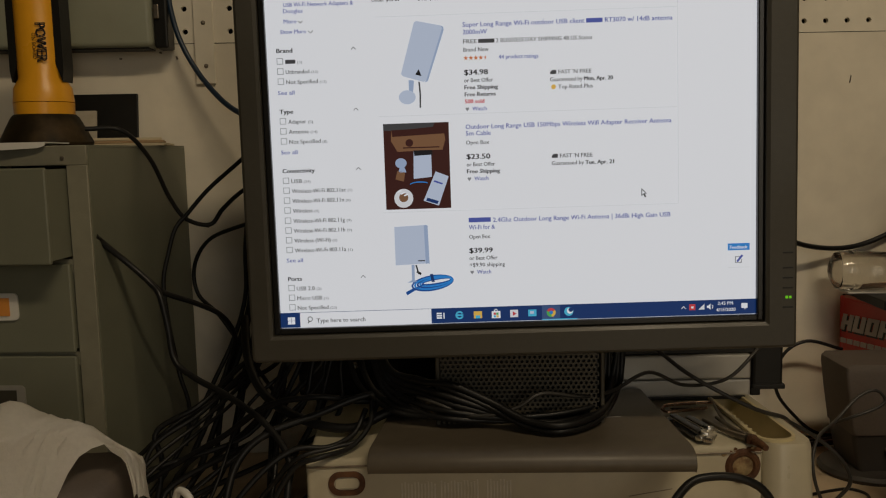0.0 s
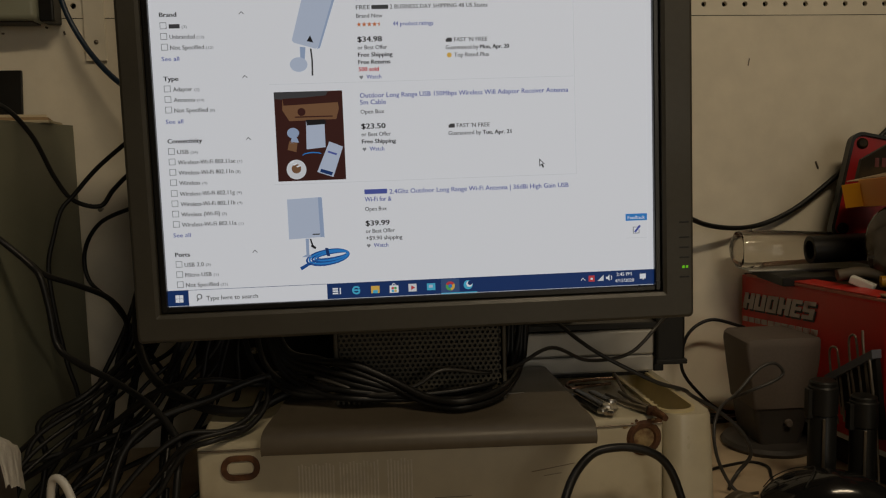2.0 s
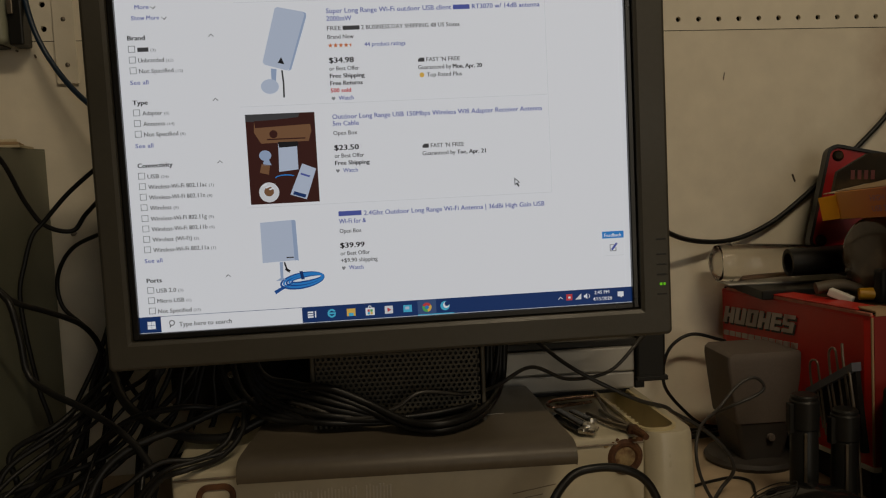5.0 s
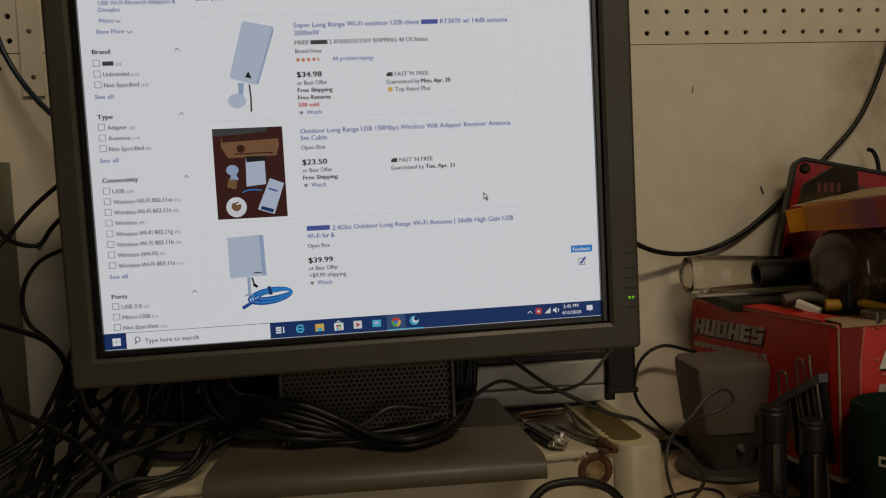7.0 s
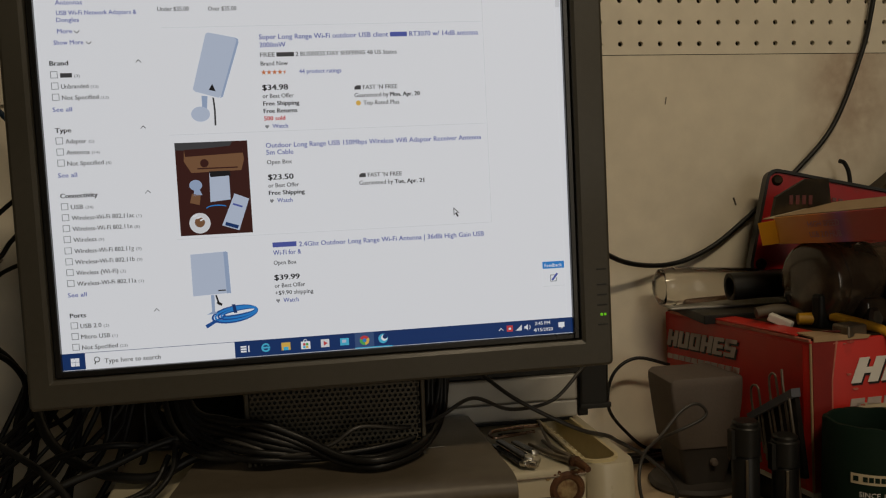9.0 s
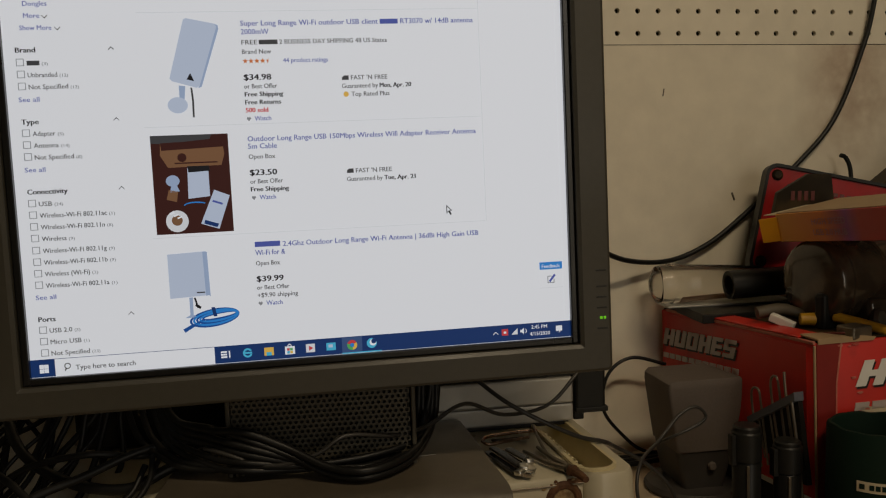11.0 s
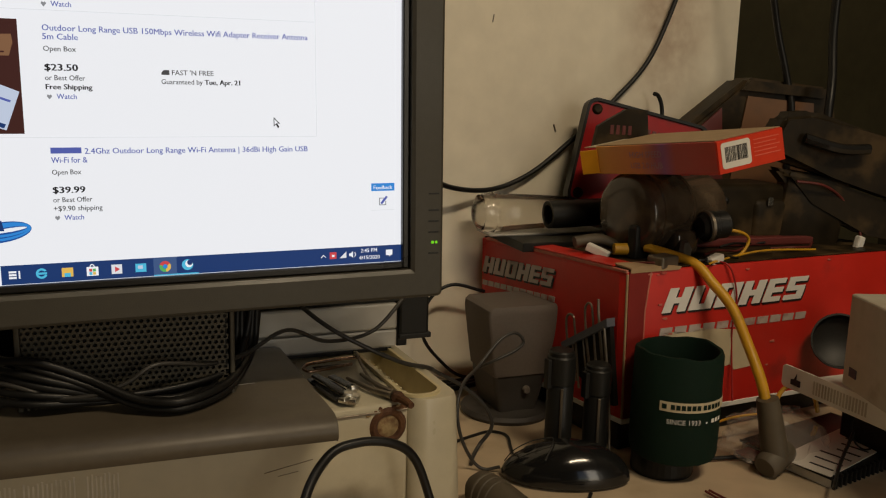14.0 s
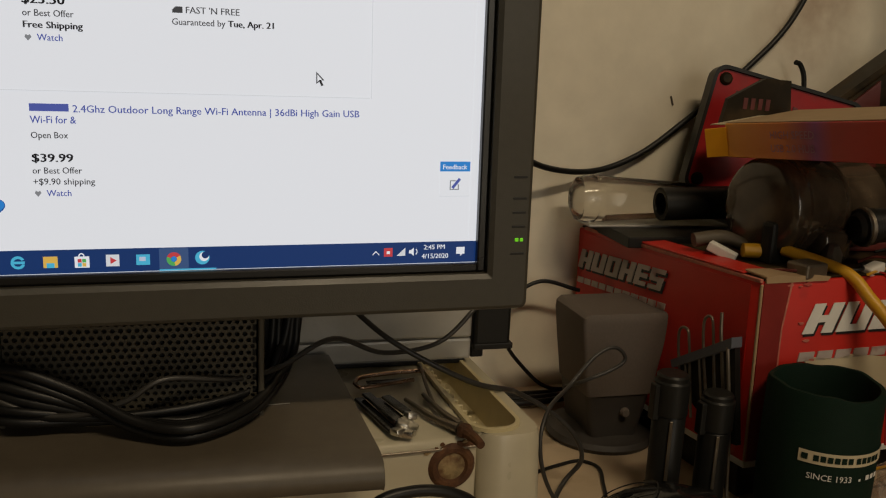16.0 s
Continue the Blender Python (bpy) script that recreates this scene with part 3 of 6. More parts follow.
on_screen("blue_lead", shape([(360, 931), (385, 918), (388, 922), (364, 936)], 3), SCREEN_DEEP)
on_screen("plug_picture", shape([(338, 940), (362, 928), (366, 934), (342, 948)], 3), SCREEN_DEEP)
on_screen("panel_shade", shape([(392, 763), (398, 762), (400, 864), (394, 865)], 3), SCREEN_SKY)
on_screen("panel_lead", shape([(366, 868), (370, 868), (376, 890), (373, 893)], 3), SCREEN_BLACK)
on_screen("coil_tie", shape([(404, 893), (412, 893), (416, 914), (408, 914)], 4), SCREEN_NAVY)
for k in range(3):
    on_screen("photo_glare", shape([(326 + 8 * k, 672 + 5 * k), (336 + 8 * k, 668 + 5 * k), (338 + 8 * k, 671 + 5 * k), (328 + 8 * k, 675 + 5 * k)], 5), SCREEN_WHITE)
on_screen("photo_carton_lid", shape([(316, 512), (452, 508), (455, 524), (318, 529)], 3), SCREEN_TABLE)
on_screen("photo_box_base", shape([(372, 566), (420, 566), (422, 578), (374, 580)], 4), SCREEN_BLACK)
on_screen("photo_disc_stem", shape([(334, 610), (346, 608), (352, 622), (330, 624)], 3), SCREEN_SKY)
on_screen("ferrite_picture", shape([(371, 882), (382, 890), (379, 895), (368, 887)], 3), SCREEN_BLACK)

# feedback tab, mouse arrow, scroll bar
on_screen("feedback_tab", flat(1192, 837, 1249, 855, 2), SCREEN_BLUE)
write("Feedback", 1197, 851, 46, SCREEN_WHITE, 12)
on_screen("feedback_box", flat(1192, 855, 1249, 901, 1), SCREEN_WHITE)
bar(1192, 901, 57, 1, SCREEN_PALE)
for q in ((1211, 889, 17, 1.6), (1211, 873, 12, 1.6), (1211, 889, 1.6, 17), (1226.5, 889, 1.6, 10)):
    bar(*q, SCREEN_MID, 3, "pad_icon")
on_screen("pencil_icon", shape([(1214, 884), (1228, 867), (1232, 870), (1218, 887)], 3), SCREEN_LINK)
on_screen("mouse_arrow", shape([(966, 684), (966, 704), (971, 700), (975, 708), (978, 706), (974, 698), (980, 698)], 3), SCREEN_BLACK)
on_screen("mouse_arrow_fill", shape([(967.5, 688), (967.5, 701), (971, 697.5), (976, 697)], 4), SCREEN_WHITE)
on_screen("scroll_bar", flat(1251, 14, 1264, 985, 1), SCREEN_WHITE)
on_screen("scroll_thumb", flat(1252, 120, 1263, 190, 2), SCREEN_PALE)

# task bar
on_screen("task_bar", flat(1, 986, 1266, 1026, 1), SCREEN_NAVY, "dark blue task bar")
on_screen("search_box", flat(53, 987, 404, 1026, 2), SCREEN_WHITE)
write("Type here to search", 97, 1014, 130, None, 15)
ring(80, 1004, 7, 7, 2, SCREEN_TEXT, "search_icon", 3)
on_screen("search_handle", shape([(73, 1014), (76, 1008), (78, 1010), (75, 1016)], 3), SCREEN_TEXT)
for a in (0, 1):
    for b in (0, 1):
        on_screen("start_tile", flat(20 + 10 * a, 998 + 10 * b, 29 + 10 * a, 1007 + 10 * b, 3), SCREEN_WHITE)
on_screen("active_tile", flat(699, 987, 747, 1026, 2), SCREEN_BLUE).data.materials[0] = glow("display_active_tile", (0.05, 0.10, 0.24), 0.8)
for x, w in ((699, 48), (747, 46)):
    bar(x, 1026, w, 2.5, SCREEN_CYAN, 3)
for k in range(3):
    bar(418, 1014 - 6 * k, 14, 4, SCREEN_WHITE, 2, "task_icon")
bar(436, 1014, 3, 16, SCREEN_WHITE, 2, "task_icon")
ring(479, 1006, 11, 11, 4.5, SCREEN_CYAN, "browser_icon", 2, 20, 330)
bar(470, 1008, 19, 4, SCREEN_CYAN, 3, "browser_icon_bar")
on_screen("folder_icon", flat(517, 997, 539, 1016, 2), SCREEN_YELLOW)
bar(522, 1016, 12, 8, SCREEN_CYAN, 3, "folder_icon_front")
on_screen("store_icon", flat(565, 998, 588, 1017, 2), SCREEN_WHITE)
ring(576, 998, 5, 6, 2, SCREEN_WHITE, "store_handle", 2, 180, 360)
for a, (c, m_) in enumerate((((570, 1008), SCREEN_RED), ((577, 1008), SCREEN_GREEN), ((570, 1015), SCREEN_CYAN), ((577, 1015), SCREEN_YELLOW))):
    bar(c[0], c[1], 6, 6, m_, 3, "store_tile")
on_screen("film_icon", flat(614, 996, 635, 1016, 2), SCREEN_PALE)
on_screen("film_icon_play", shape([(621, 1000), (631, 1006), (621, 1012)], 3), SCREEN_RED)
on_screen("mail_icon", flat(662, 997, 684, 1015, 2), SCREEN_CYAN)
on_screen("mail_icon_card", flat(667, 1001, 677, 1008, 3), SCREEN_ICE)
ring(723, 1006, 12, 12, 7, SCREEN_RED, "round_icon_red", 3, 200, 330)
ring(723, 1006, 12, 12, 7, SCREEN_YELLOW, "round_icon_yellow", 3, -30, 80)
ring(723, 1006, 12, 12, 7, SCREEN_GREEN, "round_icon_green", 3, 80, 200)
disc(723, 1006, 4.5, SCREEN_BLUE, "round_icon_core", 4)
disc(770, 1005, 12, SCREEN_CYAN, "globe_icon", 2)
disc(773, 1003, 8, SCREEN_WHITE, "globe_icon_shine", 3)
disc(775, 1000, 6, SCREEN_NAVY, "globe_icon_dark", 4)
on_screen("tray_caret", shape([(1069, 1007), (1075, 1001), (1081, 1007), (1081, 1009), (1075, 1003), (1069, 1009)], 2), SCREEN_WHITE)
on_screen("tray_red", flat(1090, 996, 1106, 1012, 2), SCREEN_RED)
bar(1095, 1007, 6, 5, SCREEN_WHITE, 3, "tray_mark")
on_screen("tray_net", shape([(1114, 1011), (1130, 996), (1130, 1011)], 2), SCREEN_PALE)
on_screen("tray_sound", shape([(1137, 1001), (1141, 1001), (1146, 996), (1146, 1012), (1141, 1007), (1137, 1007)], 2), SCREEN_WHITE)
ring(1144, 1004, 9, 8, 1.6, SCREEN_WHITE, "tray_wave", 2, -45, 45)
write("2:45 PM", 1165, 1000, 40, SCREEN_WHITE, 12)
write("4/15/2020", 1161, 1017, 51, SCREEN_WHITE, 12)
on_screen("tray_note", shape([(1228, 997), (1244, 997), (1244, 1010), (1240, 1010), (1236, 1014), (1236, 1010), (1228, 1010)], 2), SCREEN_WHITE)

# stand of the monitor: sloping foot with a rounded front, perforated neck
stand = thing("monitor_stand", pose(0.09, 0.64, 0.906, 0, 0, -4.5), "dark grey plastic monitor foot with a perforated metal neck", "monitor stand")
fb = bmesh.new()
section = [(-0.007, -0.006), (-0.0095, -0.002), (-0.0095, 0.002), (-0.0075, 0.006), (-0.003, 0.009), (0.003, 0.0106), (0.010, 0.0112), (0.155, 0.0135), (0.155, 0.0005), (0.012, 0.0005), (0.004, -0.006)]
rows_ = []
for x in (-0.130, -0.1285, 0.1235, 0.125):
    inset = 0.0015 if x in (-0.130, 0.125) else 0.0
    rows_.append([fb.verts.new((x * (1 - 0.10 * max(0, y) / 0.155), y, z - inset * 0.4)) for y, z in section])
for a, b in zip(rows_, rows_[1:]):
    for k in range(len(a)):
        q = (k + 1) % len(a)
        fb.faces.new((a[k], a[q], b[q], b[k]))
fb.faces.new(rows_[0])
fb.faces.new(rows_[-1])
part("foot", fb, STAND, stand, "dark grey foot with a lighter rounded front edge", True)
part("scratch", box(-0.06, 0.06, 0.0, 0.0004, -0.0002, 0.0002, m=pose(0.02, 0.07, 0.0122, 0, -0.6, 2)), SILVER, stand)
part("grille", holed_sheet(-0.0745, 0.013, 31, 17, 0.00433, 0.00142, 0.0595, 0.002, True), GRILLE, stand, "grey perforated grille")
neck = box(-0.0785, 0.0625, 0.0635, 0.15, 0.0105, 0.077, 0.003)
box(-0.05, 0.035, 0.128, 0.15, 0.0775, 0.15, 0.003, bm=neck)
part("neck", neck, BLACK, stand, "black neck behind the grille")
for x in (-0.0788, 0.0606):
    part("grille_frame", box(x, x + 0.0036, 0.058, 0.064, 0.0105, 0.0765, 0.001), GRILLE, stand)

# ---- the beige machine under the monitor ----
case = thing("machine_case", pose(0.113, 0.668, DZ, 0, 0, 0), "beige metal machine housing with rust spots, under the monitor", "machine housing")
part("body", box(-0.205, 0.172, 0.0, 0.19, 0.004, 0.1065, 0.004, 3), CASE, case, "", True)
outer = rounded(0.1728, 0.2145, -0.006, 0.19, 0.014, 6)
rim_o = rounded(0.1690, 0.2040, 0.000, 0.148, 0.015, 6)
rim_i = rounded(0.1722, 0.2012, 0.0030, 0.1450, 0.0122, 6)
end, tr = bmesh.new(), bmesh.new()


made = ring_walls(end, ([(x + (0.004 if x > 0.2 else 0), y - 0.003, 0.004) for x, y in outer], [(x, y, 0.1035) for x, y in outer],
                        [(0.194 + (x - 0.194) * 0.94, 0.092 + (y - 0.092) * 0.985, 0.1075) for x, y in outer], [(x, y, 0.1075) for x, y in rim_o], [(x, y, 0.09) for x, y in rim_o]))
end.faces.new(made[0])
for v in end.verts:
    v.co.x = max(v.co.x, 0.1726)
part("end_cap", end, CASE, case, "rounded beige end piece", True)
made = ring_walls(tr, ([(x, y, 0.1070) for x, y in rim_o], [(x, y, 0.1100) for x, y in rim_o], [(x, y, 0.1100) for x, y in rim_i],
                       [(0.1870 + (x - 0.1870) * 0.8, 0.078 + (y - 0.078) * 0.94, 0.0865) for x, y in rim_i]))
tr.faces.new(made[-1])
trough = part("trough", tr, CREAM, case, "cream plastic tray recessed in the top", True)
for k in range(13):
    part("rib", box(0.1728, 0.1775, 0.018 + 0.0092 * k, 0.0205 + 0.0092 * k, 0.094, 0.1075, 0.0005, 1), CREAM, trough)
part("top_seam", box(-0.204, 0.171, -0.0012, 0.0006, 0.0995, 0.1012, 0.0003, 1), DULL_STEEL, case, "worn bare edge along the top front")
part("rust_ring", lathe([(0.0085, 0.0006), (0.0100, 0.0024), (0.0125, 0.0026), (0.0142, 0.0012), (0.0152, 0.0)], 28, pose(0.155, 0.0003, 0.0885, 90)), RUST, case, "round rusted rim", True)
part("rust_core", lathe([(0.0, 0.0018), (0.004, 0.0015), (0.0088, 0.0006)], 24, pose(0.155, 0.0003, 0.0885, 90)), RUST_CORE, case, "flaking middle of the mark", True)
for k in range(9):
    rng = random.Random(700 + k)
    cx, cz, rr = 0.140 + 0.0037 * k + rng.uniform(-0.002, 0.002), 0.1005 + rng.uniform(-0.003, 0.0045), rng.uniform(0.0010, 0.0026)
    part("paint_chip", prism([(cx + rr * rng.uniform(0.6, 1.5) * math.cos(2 * math.pi * q / 9), cz + rr * rng.uniform(0.5, 1.1) * math.sin(2 * math.pi * q / 9)) for q in range(9)], -0.0007 - 0.00006 * k, 0.0006), RUST if k % 3 else RUST_CORE, case, "rusty chip in the paint")
for x0, z0, x1, z1 in ((0.060, 0.066, 0.096, 0.071), (0.070, 0.062, 0.085, 0.0635), (-0.020, 0.050, 0.010, 0.0495)):
    part("scratch", prism([(x0, z0), (x1, z1), (x1, z1 + 0.0004), (x0, z0 + 0.0004)], -0.0005, 0.0005), DULL_STEEL, case)
part("rust_patch", box(0.158, 0.1705, -0.0009, 0.001, 0.1000, 0.1045, 0.0004, 1), RUST, case)
ov = bmesh.new()
o1, o2 = rounded(-0.187, -0.157, 0.076, 0.096, 0.0095, 6), rounded(-0.1825, -0.1615, 0.0805, 0.0915, 0.0055, 6)
v1 = [ov.verts.new((x, -0.0016, z)) for x, z in o1]
v0 = [ov.verts.new((x, 0.0005, z)) for x, z in o1]
v2 = [ov.verts.new((x, -0.0016, z)) for x, z in o2]
v3 = [ov.verts.new((x, 0.0002, z)) for x, z in o2]
for k in range(len(v1)):
    q = (k + 1) % len(v1)
    for m_, n_ in ((v0, v1), (v1, v2), (v2, v3)):
        ov.faces.new((m_[k], m_[q], n_[q], n_[k]))
part("oval_ring", ov, RUST, case, "rusted oval ring on the front", True)
part("oval_plate", box(-0.1815, -0.1625, -0.0008, 0.001, 0.0815, 0.0905, 0.0004), CASE, case)
for k in range(34):
    if k not in (11, 24, 25):
        part("vent_line", box(-0.128 + 0.0027 * k, -0.1268 + 0.0027 * k, -0.0004, 0.001, 0.02, 0.084 + 0.0012 * math.sin(k * 1.7), 0.0001, 1), WORN_LABEL, case)

# ---- behind the monitor foot ----
pc = thing("black_computer_case", pose(-0.045, 0.845, 0.9045, 0, 0, -2), "black slim computer case behind the monitor", "computer")
part("body", box(-0.075, 0.30, 0.0, 0.12, 0.0, 0.085, 0.003), BLACK, pc)
part("foot_block", box(-0.06, 0.28, 0.01, 0.11, -0.1065, -0.0005, 0.004), BLACK, pc, "dark block under the case")
part("screw", lathe([(0, 0.003), (0.0025, 0.0028), (0.004, 0.001), (0.004, 0)], 14, pose(-0.018, 0.0, 0.031, 90)), STEEL, pc, "bright screw head", True)
part("knob", lathe([(0, 0.010), (0.003, 0.009), (0.003, 0.003), (0.0045, 0.002), (0.0045, 0)], 14, pose(-0.072, -0.001, 0.012, 90)), DULL_STEEL, pc, "small brass thumb screw", True)
drive = thing("silver_drive", pose(0.262, 0.79, 0.9045, 0, 0, -3), "silver two-part external drive on the beige machine", "drive")
part("upper_shell", box(-0.075, 0.060, 0.0, 0.055, 0.021, 0.045, 0.002), SILVER, drive)
part("lower_shell", box(-0.075, 0.060, 0.0005, 0.055, 0.004, 0.0205, 0.002), SILVER, drive)
part("base", box(-0.07, 0.056, 0.003, 0.052, 0.0, 0.004, 0.001), BLACK, drive)
part("top_plate", box(-0.08, 0.064, 0.004, 0.055, 0.0455, 0.052, 0.001), BLACK, drive, "black lid")
br = thing("black_bracket", pose(0.345, 0.795, 0.9045, 0, 0, -3), "black plastic bracket beside the silver drive", "bracket")
bb = box(-0.018, 0.012, 0.0, 0.05, 0.010, 0.06, 0.003)
box(-0.018, 0.0135, -0.002, 0.05, 0.008, 0.013, 0.001, bm=bb)
box(-0.018, -0.008, 0.005, 0.05, 0.0, 0.01, 0.001, bm=bb)
part("bracket_body", bb, BLACK, br)


# ---- file cabinet and the left side ----
cabinet = thing("file_cabinet", pose(-0.279, 0.748, DZ, 0, 0, -6.2), "sage green metal drawer cabinet with its top drawer ajar", "cabinet")
CW, CH, CD = 0.22, 0.3655, 0.226
shell = bmesh.new()
box(-CW, 0.0, 0.0, CD, CH - 0.002, CH, bm=shell)
part("side_panel", box(-0.0015, 0.0, 0.002, CD, 0.0, CH - 0.0022), CABINET, cabinet)
part("side_panel", box(-CW, -CW + 0.0015, 0.002, CD, 0.0, CH - 0.0022), CABINET, cabinet)
part("back_panel", box(-CW + 0.0017, -0.0017, CD - 0.002, CD, 0.0, CH - 0.0022), CABINET, cabinet)
part("top", shell, CABINET, cabinet)
face = bmesh.new()
box(-0.019, -0.0002, -0.0015, 0.0015, 0.0, CH - 0.0172, 0.0006, 1, bm=face)
box(-CW, -0.0002, -0.0015, 0.0015, CH - 0.017, CH, 0.0006, 1, bm=face)
for z in (0.0, 0.090, 0.1715, 0.2545):
    box(-CW, -0.0192, 0.0, 0.0015, z, z + 0.012, bm=face)
part("face_frame", face, CABINET_EDGE, cabinet, "paler worn face frame", True)
for k, (z0, z1, out) in enumerate(((0.2660, 0.3470, 0.032), (0.1840, 0.2630, 0.003), (0.1010, 0.1810, 0.003), (0.014, 0.0980, 0.003))):
    dr = part("drawer", box(-CW + 0.01, -0.0195, -out - 0.004, -out, z0, z1, 0.0015), CABINET, cabinet, "sage green drawer front")
    part("drawer_side", box(-0.0225, -0.0205, -out, 0.18, z0 + 0.003, z1 - 0.0015), CABINET, dr)
    if k in (1, 2):
        part("label_frame", prism(rounded(-0.115, -0.068, z0 + 0.030, z0 + 0.054, 0.004), -out - 0.0058, -out - 0.0042), PAPER if k == 1 else SILVER, dr, "label holder")
        part("label_card", box(-0.112, -0.0755, -out - 0.0066, -out - 0.0059, z0 + 0.034, z0 + 0.050), ORANGE if k == 1 else BEZEL, dr)
part("rivet", lathe([(0, 0.0012), (0.0016, 0.0008), (0.002, 0)], 10, pose(-0.022, -0.0015, CH - 0.011, 90)), DULL_STEEL, cabinet)

lantern = thing("work_light", pose(-0.3505, 0.84, 1.1630, 0, 0, 0), "yellow and black flashlight standing head down on the cabinet", "flashlight")
lantern.scale = (0.90, 0.88, 0.92)
part("head", lathe([(0, 0), (0.046, 0.0), (0.0475, 0.004), (0.045, 0.009), (0.034, 0.030), (0.031, 0.033), (0, 0.033)], 36), DUSTY, lantern, "dark flared rubber head", True)
part("collar", lathe([(0.0, 0.0325), (0.030, 0.0325), (0.0305, 0.045), (0.0, 0.0455)], 32), YELLOW, lantern, "", True)
part("body", lathe([(0.0, 0.0457), (0.0305, 0.0457), (0.029, 0.060), (0.0235, 0.07), (0.0235, 0.20), (0, 0.205)], 32), YELLOW, lantern, "yellow plastic body", True)
for s in (-1, 1):
    grip = [(s * 0.0200, 0.084), (s * 0.0262, 0.066), (s * 0.0278, 0.078), (s * 0.0275, 0.2), (s * 0.0200, 0.2)]
    part("side_grip", prism(grip, -0.013, 0.014), BLACK, lantern, "black rubber side grip")
text_mesh("lettering", "POWER", 0.0155, 0.038, INK, lantern, pose(0.0060, -0.0242, 0.124, 90, 90, 0), 0.0, 0.09)
text_mesh("small_lettering", "ON BOARD", 0.0055, 0.026, INK, lantern, pose(0.0020, -0.0242, 0.114, 90, 90, 0))
for k, (x, w, d, z, mt) in enumerate(((-0.30, 0.10, 0.075, 1.1626, CREAM_CARD), (-0.303, 0.095, 0.07, 1.1656, CARD), (-0.306, 0.09, 0.068, 1.1686, CREAM_CARD))):
    ob = part("paper_pad", box(-w / 2, w / 2, -d / 2, d / 2, 0.0, 0.0028, 0.0004, 1, m=pose(x - 0.01, 0.93, z, 0, 0, 8 + 6 * k)), mt)
    tagged(ob, "yellowed paper pad lying on the cabinet", "paper", "papers on the cabinet")
sheet = box(-0.405, -0.314, 0.748, 0.80, 1.1648, 1.1658)
prism([(-0.405, 1.1658), (-0.313, 1.1658), (-0.3145, 1.1625), (-0.321, 1.1606), (-0.345, 1.1597), (-0.405, 1.1580)], 0.7465, 0.7478, bm=sheet)
tagged(part("paper_sheet", sheet, PAPER), "white paper sheet hanging over the cabinet edge", "paper")
tagged(part("black_board", box(-0.10, 0.0, 0.0, 0.004, 0.0, 0.060, 0.0008, m=pose(-0.306, 0.974, 1.1630, -8)), BLACK), "black flat panel leaning on the wall", "panel")
tagged(part("grey_card", box(-0.03, 0.0, 0.0, 0.003, 0.0, 0.032, 0.0005, m=pose(-0.345, 0.955, 1.1716, -10)), GREY_BOX), "small grey card leaning on the black panel", "card")
wallcab = thing("wall_cabinet", pose(-0.278, 0.955, 1.2705), "pale green metal box hung on the wall", "wall cabinet")
part("shell", box(-0.34, 0.0, 0.0, WY - 0.002 - 0.955, 0.0, 0.24, 0.006, 3), PALE_GREEN, wallcab, "", True)
# black strip drawn in for the shadow line below the box
part("bottom_edge", box(-0.335, -0.006, 0.006, 0.032, -0.0015, 0.0005), INK, wallcab)
part("hinge_strip", box(0.0008, 0.0155, 0.006, 0.034, -0.001, 0.2, 0.002), BLACK, wallcab, "black side strip")
part("latch", box(0.002, 0.008, 0.002, 0.0055, 0.03, 0.045, 0.001), DULL_STEEL, wallcab)


def blend(x, pairs):
    for (a, p), (b, q) in zip(pairs, pairs[1:]):
        if x <= b:
            return p + (q - p) * max(0.0, (x - a) / (b - a))
    return pairs[-1][1]


def crumpled_cloth():
    bm = bmesh.new()
    n, m = 56, 44
    grid = []
    for i in range(n):
        row = []
        a = -0.18 + 0.338 * i / (n - 1)
        hang = blend(a, ((-0.18, 0.145), (0.062, 0.140), (0.078, 0.060), (0.094, 0.018), (0.108, 0.0), (0.118, 0.006), (0.16, 0.0)))
        ridge = blend(a, ((-0.18, 0.150), (-0.05, 0.158), (0.042, 0.180), (0.066, 0.173), (0.094, 0.163), (0.107, 0.149), (0.127, 0.139), (0.16, 0.134)))
        edge = blend(a, ((-0.18, -0.045), (0.055, -0.045), (0.094, -0.016), (0.108, 0.003), (0.16, -0.004)))
        back = blend(a, ((-0.18, 0.075), (0.04, 0.075), (0.10, 0.05), (0.16, 0.03)))
        for j in range(m):
            s = j / (m - 1) * (0.12 + hang)
            y = back + (edge - back) * min(s, 0.12) / 0.12 - 0.14 * max(0.0, s - 0.12)
            over = max(0.0, a - 0.124)
            z = ridge - max(0.0, y) * 0.55 + min(0.0, y) * 0.22 - max(0.0, s - 0.12) * 0.97 - over * 0.85
            x = a - over * 0.85
            soft = 0.008 * noise.noise(Vector((a * 26, s * 20, 1.3))) + 0.0042 * noise.noise(Vector((a * 55, s * 45, 4))) + 0.0012 * noise.noise(Vector((a * 150, s * 120, 9)))
            front = 0.3 + 0.7 * min(1.0, max(0.0, (s - 0.09) / 0.04))
            row.append(bm.verts.new((x + 0.4 * soft, y - front * soft - 0.004 * math.sin(a * 70) * (front - 0.3), max(z + soft * (1.0 - 0.6 * front), 0.006))))
        grid.append(row)
    for i in range(n - 1):
        for j in range(m - 1):
            bm.faces.new((grid[i][j], grid[i][j + 1], grid[i + 1][j + 1], grid[i + 1][j]))
    bmesh.ops.solidify(bm, geom=bm.faces[:], thickness=0.0012)
    return bm


